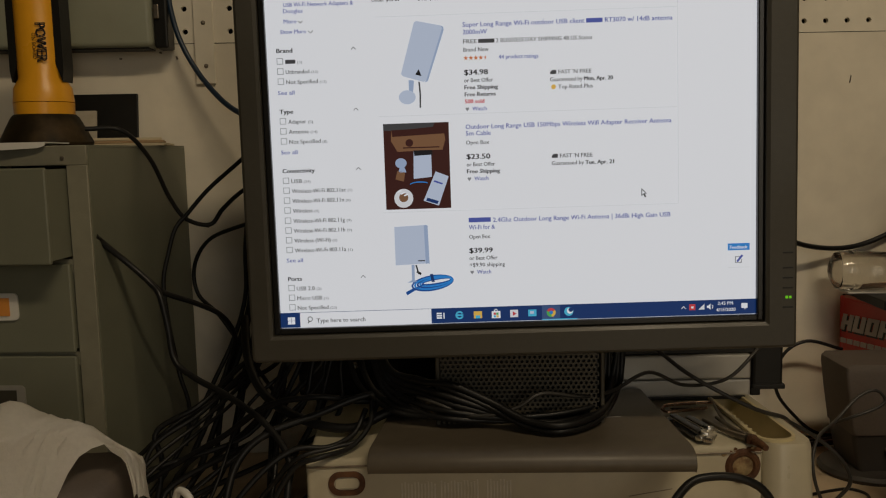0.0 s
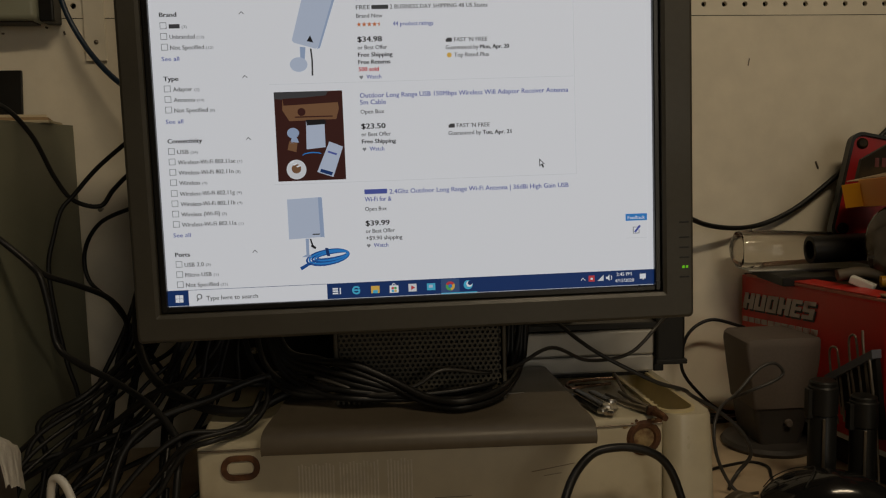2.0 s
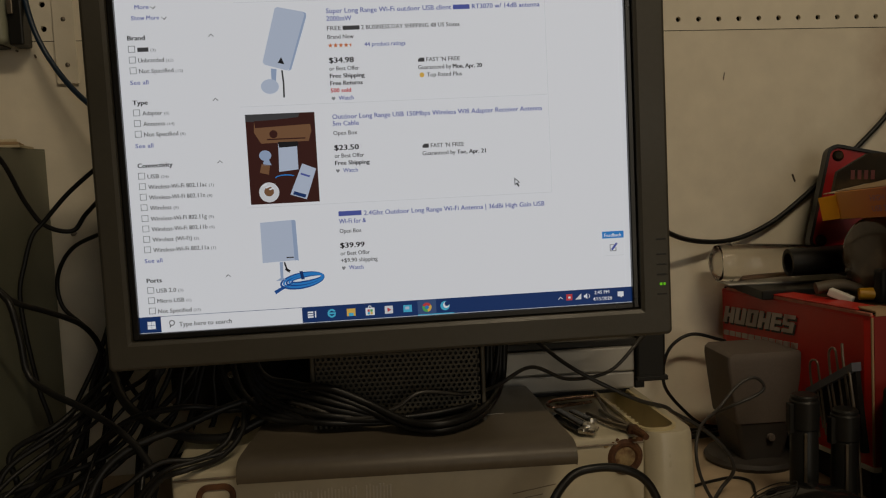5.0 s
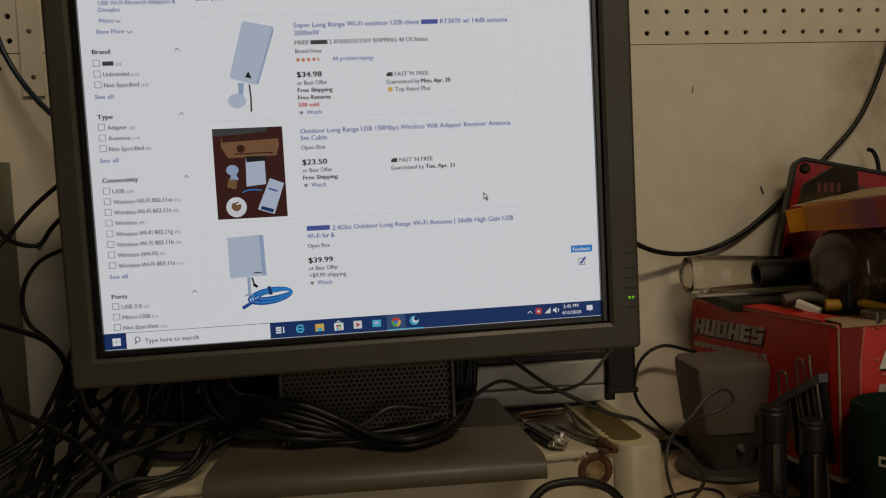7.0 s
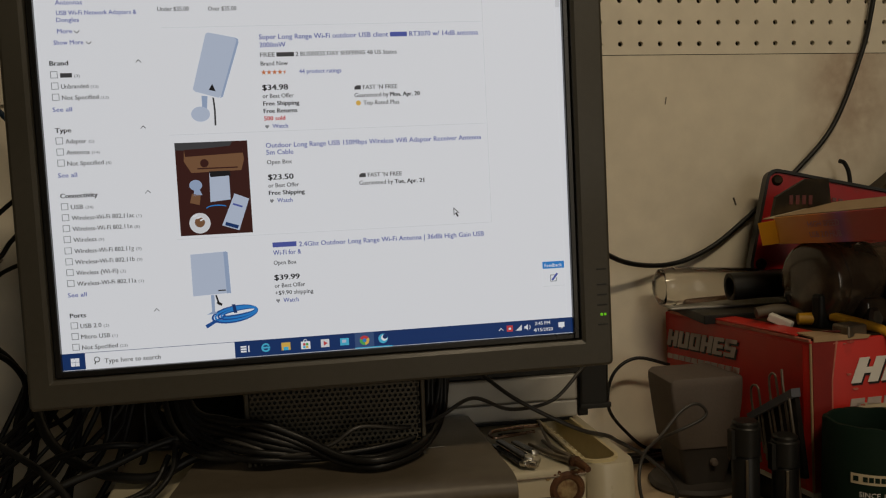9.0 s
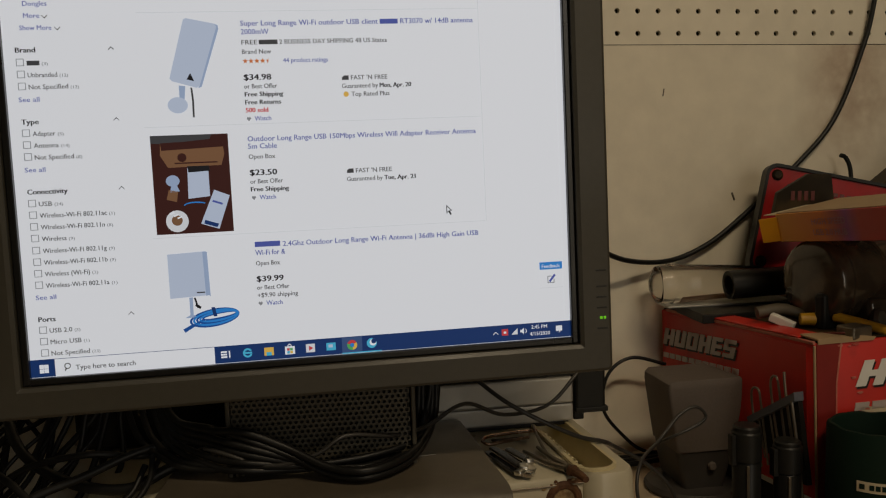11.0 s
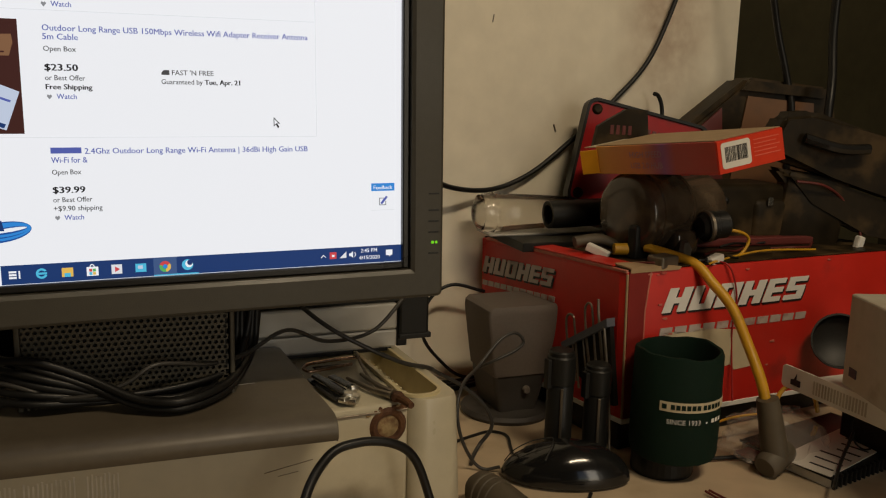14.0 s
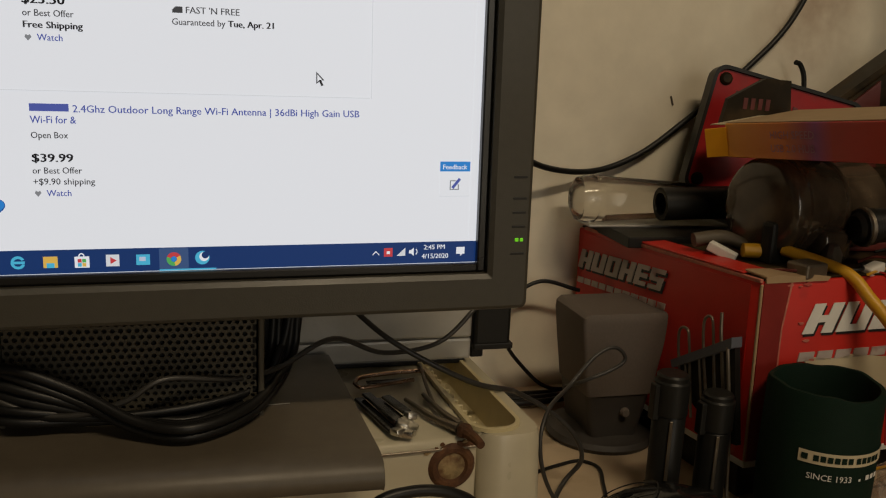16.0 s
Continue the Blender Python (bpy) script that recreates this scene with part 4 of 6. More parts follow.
rag_tin = thing("grey_tin", pose(-0.322, 0.62, DZ), "dark grey box under the white rag", "box")
part("tin_body", box(-0.17, 0.095, -0.036, 0.06, 0.0, 0.118, 0.01, 3), SPEAKER, rag_tin, "", True)
rag = part("white_rag", crumpled_cloth(), CLOTH, None, "", True)
rag.matrix_world = pose(-0.342, 0.618, DZ - 0.003)
tagged(rag, "crumpled white cotton rag thrown over a grey box", "cloth")


# ---- cables ----
def cable(points, r, mat, label, group="black cables", name="cable", strands=1, gap=0.006, per=8):
    for k in range(strands):
        off = Vector((gap * (k - (strands - 1) / 2) * 0.8, gap * 0.5 * (k % 2), gap * (k * 0.6)))
        pts = [Vector(p) + off * (0.4 + 0.6 * math.sin(i * 1.1 + k)) if strands > 1 else Vector(p) for i, p in enumerate(points)]
        tagged(part(name, sweep(pts, r, 10, per), mat, None, "", True), label, "cable", group)


cable([(-0.31, 0.83, 1.179), (-0.279, 0.84, 1.177), (-0.26, 0.86, 1.15), (-0.248, 0.88, 1.109), (-0.235, 0.89, 1.086), (-0.213, 0.9, 1.079), (-0.199, 0.9, 1.095), (-0.174, 0.88, 1.114), (-0.15, 0.87, 1.125)], 0.0023, CABLE, "thin black lead running from the flashlight down behind the monitor")
cable([(-0.165, 0.880, 1.153), (-0.178, 0.880, 1.142), (-0.208, 0.880, 1.117), (-0.232, 0.880, 1.091), (-0.243, 0.875, 1.077), (-0.250, 0.870, 1.052), (-0.255, 0.865, 1.024), (-0.251, 0.860, 0.984), (-0.243, 0.860, 0.930), (-0.235, 0.860, 0.894), (-0.238, 0.850, 0.856)], 0.0022, CABLE, "black cable hanging beside the file cabinet")
cable([(-0.15, 0.88, 1.085), (-0.18, 0.9, 1.077), (-0.222, 0.93, 1.06), (-0.242, 0.94, 1.031), (-0.24, 0.94, 0.999), (-0.215, 0.93, 0.975), (-0.18, 0.9, 0.936), (-0.15, 0.88, 0.90)], 0.0022, CABLE, "black cable looping out behind the monitor")
cable([(-0.280, 0.755, 1.083), (-0.278, 0.765, 1.076), (-0.260, 0.775, 1.056), (-0.241, 0.775, 1.037), (-0.231, 0.770, 1.025), (-0.224, 0.765, 0.997), (-0.218, 0.760, 0.967), (-0.198, 0.750, 0.953), (-0.168, 0.735, 0.941), (-0.136, 0.715, 0.925), (-0.114, 0.695, 0.907), (-0.106, 0.680, 0.892), (-0.107, 0.665, 0.877)] + [(-0.11, 0.63, 0.803)], 0.0029, CABLE, "thick black cable drooping in front of the cabinet")
cable([(-0.280, 0.760, 1.081), (-0.271, 0.780, 1.064), (-0.244, 0.785, 1.037), (-0.233, 0.790, 1.025), (-0.210, 0.810, 1.011), (-0.191, 0.830, 0.995), (-0.183, 0.850, 0.971), (-0.188, 0.860, 0.949), (-0.197, 0.860, 0.923)] + [(-0.21, 0.85, 0.83)], 0.0026, CABLE, "black cable drooping in front of the cabinet")
for dx, dy, r in ((0, 0, 0.0032), (0.008, 0.012, 0.0028), (-0.006, 0.02, 0.003), (0.012, -0.01, 0.0026), (-0.011, 0.005, 0.0024)):
    cable([(-0.155 + dx * 0.3, 0.89, 1.16), (-0.168 + dx * 0.5, 0.88 + dy, 1.066), (-0.17 + dx * 0.6, 0.88 + dy, 1.007), (-0.178 + dx, 0.87 + dy, 0.962), (-0.194 + 1.5 * dx, 0.86 + dy, 0.917), (-0.206 + 2.2 * dx, 0.84 + 1.5 * dy, 0.876), (-0.224 + 3 * dx, 0.82 + 1.5 * dy, 0.831), (-0.25 + 3 * dx, 0.80 + dy, 0.803)], r, CABLE, "black cable in the hanging bundle behind the monitor")
cable([(-0.17, 0.84, 0.99), (-0.16, 0.8, 0.955), (-0.138, 0.76, 0.932), (-0.099, 0.73, 0.917), (-0.059, 0.72, 0.912), (-0.030, 0.725, 0.922), (0.0, 0.74, 0.93)], 0.0042, CABLE, "thick black cable running over the beige machine")
cable([(-0.275, 0.79, 0.86), (-0.239, 0.8, 0.891), (-0.21, 0.82, 0.906), (-0.181, 0.84, 0.922), (-0.149, 0.86, 0.933), (-0.12, 0.88, 0.96)], 0.0024, CABLE, "black cable in the tangle beside the machine")
cable([(-0.266, 0.76, 0.845), (-0.213, 0.76, 0.876), (-0.174, 0.75, 0.9), (-0.135, 0.74, 0.928), (-0.088, 0.73, 0.938), (-0.049, 0.74, 0.930), (0.001, 0.74, 0.933)], 0.0026, CABLE, "black cable in the tangle beside the machine")
cable([(-0.17, 0.67, 0.806), (-0.163, 0.68, 0.855), (-0.154, 0.7, 0.891), (-0.131, 0.71, 0.912), (-0.088, 0.72, 0.925), (-0.044, 0.73, 0.938), (0.011, 0.735, 0.94), (0.032, 0.74, 0.947)], 0.0033, CABLE, "black cable rising out of the tangle")
cable([(-0.175, 0.66, 0.84), (-0.135, 0.675, 0.886), (-0.104, 0.685, 0.9065), (-0.075, 0.69, 0.9062), (-0.055, 0.705, 0.912), (-0.045, 0.722, 0.928)], 0.0024, CABLE, "black cable lying on the machine top")
for k in range(11):
    rng = random.Random(40 + k)
    x, y, top = rng.uniform(-0.22, -0.12), rng.uniform(0.70, 0.82), rng.uniform(-0.115, -0.05)
    cable([(top, 0.80, 1.0), (top - 0.012, 0.792, 0.955), (top - rng.uniform(0.02, 0.06), 0.79 - rng.uniform(0, 0.03), rng.uniform(0.89, 0.925)), (x + rng.uniform(-0.05, 0.03), y, rng.uniform(0.83, 0.87)),
           (x - rng.uniform(0.0, 0.06), y - 0.03, DZ + 0.014), (x + rng.uniform(0.0, 0.07), y - rng.uniform(0.02, 0.07), DZ + 0.006), (x + rng.uniform(0.0, 0.09), y - rng.uniform(-0.02, 0.08), DZ + 0.012 + rng.uniform(0, 0.03))], rng.uniform(0.0016, 0.0029), CABLE, "black cable in the tangle on the desk", per=8)
for k in range(4):
    rng = random.Random(80 + k)
    cable([(-0.31 + 0.02 * k, 0.70 + 0.02 * k, DZ + 0.005), (-0.285 + 0.015 * k, 0.715 + 0.02 * k, DZ + 0.03 + 0.012 * k), (-0.245, 0.745 + 0.012 * k, 0.865 + 0.010 * k), (-0.205, 0.79, 0.893 + 0.008 * k), (-0.175, 0.83, 0.915 + 0.009 * k), (-0.150, 0.865, 0.955)], 0.0018 + 0.0003 * k, CABLE, "thin black cable arching in from the cabinet")
cable([(-0.185, 0.61, 0.80), (-0.180, 0.602, 0.87), (-0.176, 0.6, 0.908), (-0.162, 0.59, 0.90), (-0.15, 0.575, 0.85), (-0.14, 0.57, 0.803)], 0.0028, CABLE_WHITE, "white cable end sticking up from the tangle", "")
cable([(-0.267, 0.97, 1.36), (-0.256, 0.97, 1.292), (-0.236, 0.965, 1.248), (-0.207, 0.95, 1.213), (-0.179, 0.93, 1.194), (-0.14, 0.90, 1.18)], 0.0030, CABLE_BLUE, "dark blue network cable coming down the wall", "")
for k in range(6):
    rng = random.Random(300 + k)
    o, w, up = 0.0052 * (k % 5), rng.uniform(-0.0015, 0.0015), 0.0052 * (k // 5) + rng.uniform(0, 0.001)
    cable([(0.187 - 0.7 * o + w, 0.742, 1.0), (0.185 - 0.7 * o + w, 0.738, 0.966), (0.181 - 0.7 * o, 0.732, 0.944 + w), (0.171 - 0.6 * o, 0.716 + 0.3 * o, 0.929 + up),
           (0.149 - 0.4 * o, 0.681 + 0.8 * o, 0.9235 + up), (0.117 - 0.1 * o, 0.661 + 1.15 * o + w, 0.9225 + up), (0.089, 0.671 + 0.85 * o + w, 0.9245 + up), (0.060, 0.685 + 0.2 * o, 0.937 + up - 0.6 * o),
           (0.031 - 0.2 * o, 0.690 + w, 0.950 + up - 1.1 * o), (0.004, 0.702 + w, 0.958 - 1.3 * o + w), (-0.022 - 0.3 * o, 0.722, 0.962 - 0.8 * o), (-0.034 - 0.3 * o, 0.745, 0.985), (-0.034, 0.765, 1.01)],
          0.0024 + 0.0005 * (k % 3) / 2, CABLE, "black cable in the coil lying on the monitor foot", "coiled cables")
for k in range(2):
    cable([(-0.055 - 0.012 * k, 0.775, 0.985), (-0.045 - 0.008 * k, 0.745, 0.950 - 0.004 * k), (-0.026, 0.716 - 0.004 * k, 0.936 - 0.004 * k), (-0.004 + 0.003 * k, 0.704 - 0.003 * k, 0.930 - 0.003 * k), (0.03, 0.694 - 0.003 * k, 0.9265 + 0.003 * k), (0.07, 0.688 - 0.004 * k, 0.9245 + 0.004 * k), (0.12, 0.692 - 0.006 * k, 0.926 + 0.004 * k), (0.158, 0.706 - 0.004 * k, 0.930 + 0.004 * k), (0.172, 0.722, 0.944 + 0.006 * k)], 0.0024, CABLE, "black cable in the coil lying on the monitor foot", "coiled cables")
cable([(0.0, 0.70, 0.944), (0.021, 0.692, 0.938), (0.039, 0.688, 0.931), (0.062, 0.684, 0.931), (0.084, 0.682, 0.938), (0.104, 0.684, 0.948), (0.142, 0.695, 0.941), (0.170, 0.708, 0.942), (0.205, 0.725, 0.952), (0.242, 0.74, 0.935), (0.283, 0.748, 0.937), (0.312, 0.755, 0.959), (0.335, 0.775, 0.972)], 0.0017, CABLE_GREY, "thin dark cable draped across the monitor foot")
cable([(0.20, 0.77, 0.985), (0.221, 0.75, 0.965), (0.248, 0.73, 0.944), (0.296, 0.722, 0.918), (0.330, 0.735, 0.904), (0.352, 0.765, 0.888), (0.382, 0.77, 0.869), (0.405, 0.77, 0.847), (0.415, 0.772, 0.824), (0.404, 0.775, 0.806), (0.392, 0.765, 0.7995), (0.384, 0.752, 0.7995)], 0.0019, CABLE_GREY, "thin dark cable hanging over the machine edge")
cable([(-0.039, 0.72, 0.936), (-0.041, 0.7, 0.921), (-0.056, 0.68, 0.909), (-0.078, 0.662, 0.908), (-0.10, 0.662, 0.90), (-0.12, 0.66, 0.87)], 0.0022, CABLE, "thin black cable over the machine corner")
cable([(-0.034, 0.725, 0.933), (-0.047, 0.69, 0.914), (-0.071, 0.68, 0.909), (-0.10, 0.672, 0.903), (-0.13, 0.68, 0.87)], 0.0019, CABLE, "thin black cable over the machine corner")
cable([(0.36, 0.88, 1.08), (0.404, 0.93, 1.053), (0.454, 0.96, 1.032), (0.515, 0.98, 1.026), (0.565, 0.984, 1.041), (0.611, 0.985, 1.071), (0.689, 0.985, 1.135), (0.74, 0.985, 1.19), (0.777, 0.984, 1.275), (0.79, 0.982, 1.33), (0.80, 0.98, 1.40)], 0.0030, CABLE, "black cable curving up the wall")
cable([(0.52, 0.955, 0.806), (0.471, 0.95, 0.81), (0.446, 0.96, 0.829), (0.423, 0.96, 0.862), (0.429, 0.96, 0.901), (0.458, 0.96, 0.919), (0.501, 0.96, 0.908)], 0.0020, CABLE, "thin black cable looping against the wall")
for k in range(3):
    cable([(0.30, 0.95, 0.815 + 0.004 * k), (0.38, 0.955 - 0.008 * k, 0.806), (0.46, 0.95 - 0.01 * k, 0.805), (0.53, 0.955, 0.805)], 0.0032, CABLE, "black cable lying along the wall")
cable([(0.418, 0.815, 0.868), (0.424, 0.795, 0.880), (0.45, 0.79, 0.892), (0.4565, 0.79, 0.900), (0.446, 0.79, 0.909), (0.428, 0.788, 0.903), (0.403, 0.78, 0.883), (0.376, 0.757, 0.877), (0.363, 0.742, 0.861), (0.366, 0.74, 0.835), (0.379, 0.742, 0.809), (0.390, 0.738, 0.7995), (0.402, 0.730, 0.803)], 0.0016, CABLE_GREY, "thin mouse cord looping beside the speaker")
cable([(0.384, 0.80, 0.7985), (0.395, 0.806, 0.7985), (0.417, 0.813, 0.7985), (0.438, 0.816, 0.7985), (0.448, 0.801, 0.7985), (0.438, 0.774, 0.7985), (0.430, 0.755, 0.7985)], 0.0015, CABLE, "thin mouse cord lying on the desk")
cable([(0.16, 0.56, 0.803), (0.182, 0.60, 0.865), (0.207, 0.625, 0.888), (0.232, 0.63, 0.893), (0.258, 0.63, 0.888), (0.275, 0.63, 0.873), (0.286, 0.625, 0.84), (0.292, 0.61, 0.803)], 0.0034, CABLE, "thick black cable arching in front of the machine")
cable([(0.375, 0.58, 0.8), (0.40, 0.60, 0.8), (0.425, 0.63, 0.8), (0.45, 0.655, 0.803)], 0.0017, CABLE, "thin black cord on the desk")


# ---- right side ----
def slant(x, z, w, h, lean=0.22):
    return [(x, z), (x + w, z), (x + w + lean * h, z + h), (x + lean * h, z + h)]


carton = thing("red_carton", pose(0.527, 0.720, DZ + 0.032, -2, 0, 3.8), "red printed cardboard carton with worn corners", "carton")
part("body", box(0.0, 0.385, 0.0, 0.262, 0.0, 0.148, 0.0018, 2), RED_CARD, carton, "", True)
part("bottom_edge", box(-0.0006, 0.3856, -0.0006, 0.2626, 0.0002, 0.0055, 0.0006, 1), WHITE_INK, carton, "white printed bottom edge")
part("corner_wear", box(-0.0007, 0.0014, -0.0009, 0.0012, 0.006, 0.146, 0.0005, 1), CARD, carton, "worn bare corner")
part("corner_strip", prism([(0.0018, 0.006), (0.0225, 0.006), (0.0205, 0.060), (0.021, 0.110), (0.0265, 0.1475), (0.0018, 0.1475)], -0.0008, -0.0001), material("dark_red_card", (0.22, 0.016, 0.012), 0.5, vary=0.15, grain=40, stain=20, stain_colour=(0.30, 0.05, 0.03), stain_amount=0.3), carton, "darker glued corner strip")
part("strip_edge", prism([(0.0222, 0.02), (0.0234, 0.02), (0.0218, 0.060), (0.0222, 0.110), (0.0280, 0.1475), (0.0262, 0.1475), (0.0208, 0.110), (0.0203, 0.060)], -0.0011, -0.0002), PINK_WEAR, carton, "scuffed pink edge")
part("top_flap", box(0.002, 0.383, 0.002, 0.260, 0.1482, 0.1500, 0.0006, 1), DUSTY, carton, "dark top under the clutter")
part("torn_flap", box(0.003, 0.040, -0.0012, 0.022, 0.0, 0.0022, 0.0006, 1, m=pose(0, 0, 0.1502, 4, 1.5, 2)), CARD, carton, "torn brown flap edge")
part("flap_fray", prism([(0.003, 0.147), (0.060, 0.147), (0.063, 0.1500), (0.045, 0.1525), (0.031, 0.1508), (0.016, 0.1532), (0.003, 0.1515)], -0.0014, -0.0002), CARD, carton, "frayed brown card edge")
part("side_flap", box(-0.001, 0.022, 0.02, 0.20, 0.0, 0.002, 0.0006, 1, m=pose(0, 0, 0.1502, 0, -3, 0)), RED_CARD, carton, "curled red side flap")
part("side_edge_wear", box(-0.0012, 0.0016, 0.0, 0.25, 0.1470, 0.1500, 0.0005, 1), PINK_WEAR, carton, "scuffed pink top edge")
part("paper_label", prism([(0.046, 0.087), (0.078, 0.0835), (0.092, 0.086), (0.150, 0.079), (0.163, 0.040), (0.138, 0.0385), (0.132, 0.045), (0.118, 0.042), (0.060, 0.050)], -0.0010, 0.0), CREAM_CARD, carton, "torn cream paper label")


def logo(at, scale, parent, tall=0.8, ink=None, gap=0.0185):
    widths = (0.026, 0.026, 0.026, 0.026, 0.023, 0.025)
    for mat, dx, dy, y in ((INK, 0.0018, -0.0022, -0.0008), (ink or WHITE_INK, 0, 0, -0.0014)):
        x = 0.0
        for k, w in enumerate(widths):
            bm = bmesh.new()
            h = 0.030
            strokes = [(0, 0, 0.009, h), (w - 0.011, 0, 0.009, h)]
            strokes += {0: [(0.008, 0.011, 0.010, 0.007)], 1: [(0.008, 0, 0.010, 0.007)], 2: [(0.008, 0, 0.010, 0.006), (0.008, h - 0.006, 0.008, 0.006)], 3: [(0.008, 0.011, 0.010, 0.007)],
                        4: [], 5: []}[k]
            if k >= 4:
                strokes = [(0, q, w - 0.003, 0.0065) for q in (0, 0.0118, 0.0235)] + ([(0, 0, 0.008, h)] if k == 4 else [(0, 0.013, 0.008, 0.014), (w - 0.011, 0.003, 0.008, 0.012)])
            for i, (a, b, c, d) in enumerate(strokes):
                prism([((at[0] + (x + p) * scale + dx + 0.28 * (q) * scale), at[1] + q * scale * tall + dy) for p, q in ((a, b), (a + c, b), (a + c, b + d), (a, b + d))], y - 0.00009 * i, y + 0.0005, bm=bm)
            part("logo_shape", bm, mat, parent)
            x += w + 0.001
    for k in range(11):
        part("logo_bar", prism(slant(at[0] + 0.0150 * k * scale - 0.001, at[1] - gap * scale, 0.0122 * scale, 0.0060 * scale * tall / 0.66, 0.2), -0.0010, -0.0002), FADED_SHADED_INK, parent)


logo((0.041, 0.1055), 1.19, carton, 0.66)
part("side_print", box(-0.0006, -0.0002, 0.01, 0.252, 0.008, 0.144), RED_CARD, carton)
side_face_print = new("side_logo")
side_face_print.parent = carton
side_face_print.matrix_local = pose(-0.0008, 0.254, 0, 0, -2.4, -90)
logo((0.002, 0.108), 0.90, side_face_print, 0.72, FADED_SHADED_INK, 0.0175)
tray_bm = box(0.008, 0.36, 0.012, 0.258, 0.0, 0.0315, 0.002)
for v in tray_bm.verts:
    v.co.z = v.co.z - 0.035 * v.co.y if v.co.z > 0.015 else v.co.z
tagged(part("black_tray", tray_bm, BLACK), "flat black tray under the red carton", "tray").matrix_world = pose(0.527, 0.720, DZ, 0, 0, 3.8)

for k in range(16):
    rng = random.Random(500 + k)
    cx, cz, rr = rng.choice((rng.uniform(0.03, 0.36), rng.uniform(0.02, 0.06))), rng.choice((rng.uniform(0.008, 0.03), rng.uniform(0.138, 0.147), rng.uniform(0.02, 0.14))), rng.uniform(0.0006, 0.0018)
    part("scuff", prism([(cx + 2.2 * rr * rng.uniform(0.5, 1.3) * math.cos(2 * math.pi * q / 8), cz + rr * rng.uniform(0.4, 1.0) * math.sin(2 * math.pi * q / 8)) for q in range(8)], -0.0009 - 0.00003 * k, -0.0001), PINK_WEAR, carton, "pale scuff in the print")
# the carton has been pushed out of square
for q in list(carton.children):
    if q.type == "MESH":
        q.data.transform(Matrix(((1, 0, 0, 0), (-0.055, 1, 0, 0), (0, 0, 1, 0), (0, 0, 0, 1))))

# speaker
spk = thing("desk_speaker", pose(0.484, 0.868, DZ, 0, 0, -3), "grey cloth-fronted desk speaker on a round dark base", "speaker")
part("base", lathe([(0, 0), (0.048, 0), (0.050, 0.004), (0.047, 0.008), (0.02, 0.012), (0, 0.012)], 36), SPEAKER_DARK, spk, "round dark base", True)


def tapered(levels, depth_front, depth_back, r):
    bm = bmesh.new()
    rings = []
    for z, w, lean in levels:
        rings.append([bm.verts.new((x, y + lean, z)) for x, y in rounded(-w, w, -depth_front, depth_back, r, 5)])
    for a, b in zip(rings, rings[1:]):
        for k in range(len(a)):
            q = (k + 1) % len(a)
            bm.faces.new((a[k], a[q], b[q], b[k]))
    bm.faces.new(rings[0])
    bm.faces.new(rings[-1])
    return bm


part("cone", tapered(((0.008, 0.022, 0), (0.036, 0.0285, -0.002), (0.050, 0.0308, -0.003)), 0.030, 0.032, 0.006), SPEAKER_DARK, spk, "dark lower housing", True)
part("grille", tapered(((0.0502, 0.0312, -0.003), (0.085, 0.0368, -0.004), (0.116, 0.0417, -0.006), (0.1225, 0.0412, -0.006), (0.1255, 0.037, -0.005)), 0.0315, 0.034, 0.0035), SPEAKER, spk, "grey cloth front", True)
part("dial", lathe([(0, 0.004), (0.0035, 0.0035), (0.0045, 0.0)], 14, pose(0.006, -0.0335, 0.034, 90)), SPEAKER, spk, "small round dial", True)

# black tubes and hex keys
for x, y, r, h in ((0.471, 0.743, 0.0128, 0.106), (0.502, 0.727, 0.0120, 0.094)):
    tb = thing("black_canister", pose(x, y, DZ), "black canister with a steel clip standing on the desk", "canister", "black canisters")
    part("body", lathe([(0, 0), (r, 0), (r, h * 0.68), (r - 0.0015, h * 0.70), (0, h * 0.70)], 28), BLACK, tb, "", True)
    part("cap", lathe([(0, h * 0.701), (r + 0.0008, h * 0.701), (r + 0.0008, h * 0.94), (r - 0.0005, h * 0.955), (r - 0.0005, h * 0.985), (r - 0.002, h), (0, h)], 28), BLACK, tb, "", True)
    part("clip", box(0.001, 0.0035, -r - 0.0018, -r - 0.0004, h * 0.22, h * 0.68, 0.0004, 1, m=pose(0, 0, 0, 0, 0, -34)), DULL_STEEL, tb, "thin steel clip")
    part("clip_block", box(-r - 0.004, -r + 0.002, -0.004, 0.004, h * 0.66, h * 0.93, 0.001), BLACK, tb)
hexes = thing("hex_key_set", pose(0.5268, 0.7198, DZ, 0, 0, -86.2) @ pose(0, -0.008, 0), "hex keys in a blue-grey holder leaning on the carton", "hex keys")
part("holder", prism([(-0.079, 0.091), (-0.015, 0.128), (-0.001, 0.052), (-0.014, 0.050), (-0.050, 0.062), (-0.070, 0.070)], -0.001, 0.004), BLACK, hexes, "dark plastic holder")
part("holder_rim", prism([(-0.083, 0.093), (-0.080, 0.087), (-0.013, 0.127), (-0.014, 0.135)], -0.006, 0.004), HEX, hexes, "blue-grey slanted rim")
for x, z, rise, w in ((-0.078, 0.094, 0.030, 0.014), (-0.049, 0.110, 0.032, 0.012)):
    part("key", sweep([(x + 0.016, -0.004, z - 0.045), (x + 0.004, -0.004, z), (x, -0.004, z + rise - 0.008), (x + 0.003, -0.004, z + rise), (x + w - 0.003, -0.004, z + rise), (x + w, -0.004, z + rise - 0.010), (x + w + 0.003, -0.004, z + 0.006), (x + w + 0.012, -0.004, z - 0.040)], 0.0012, 8, 5), DULL_STEEL, hexes, "bent steel key")
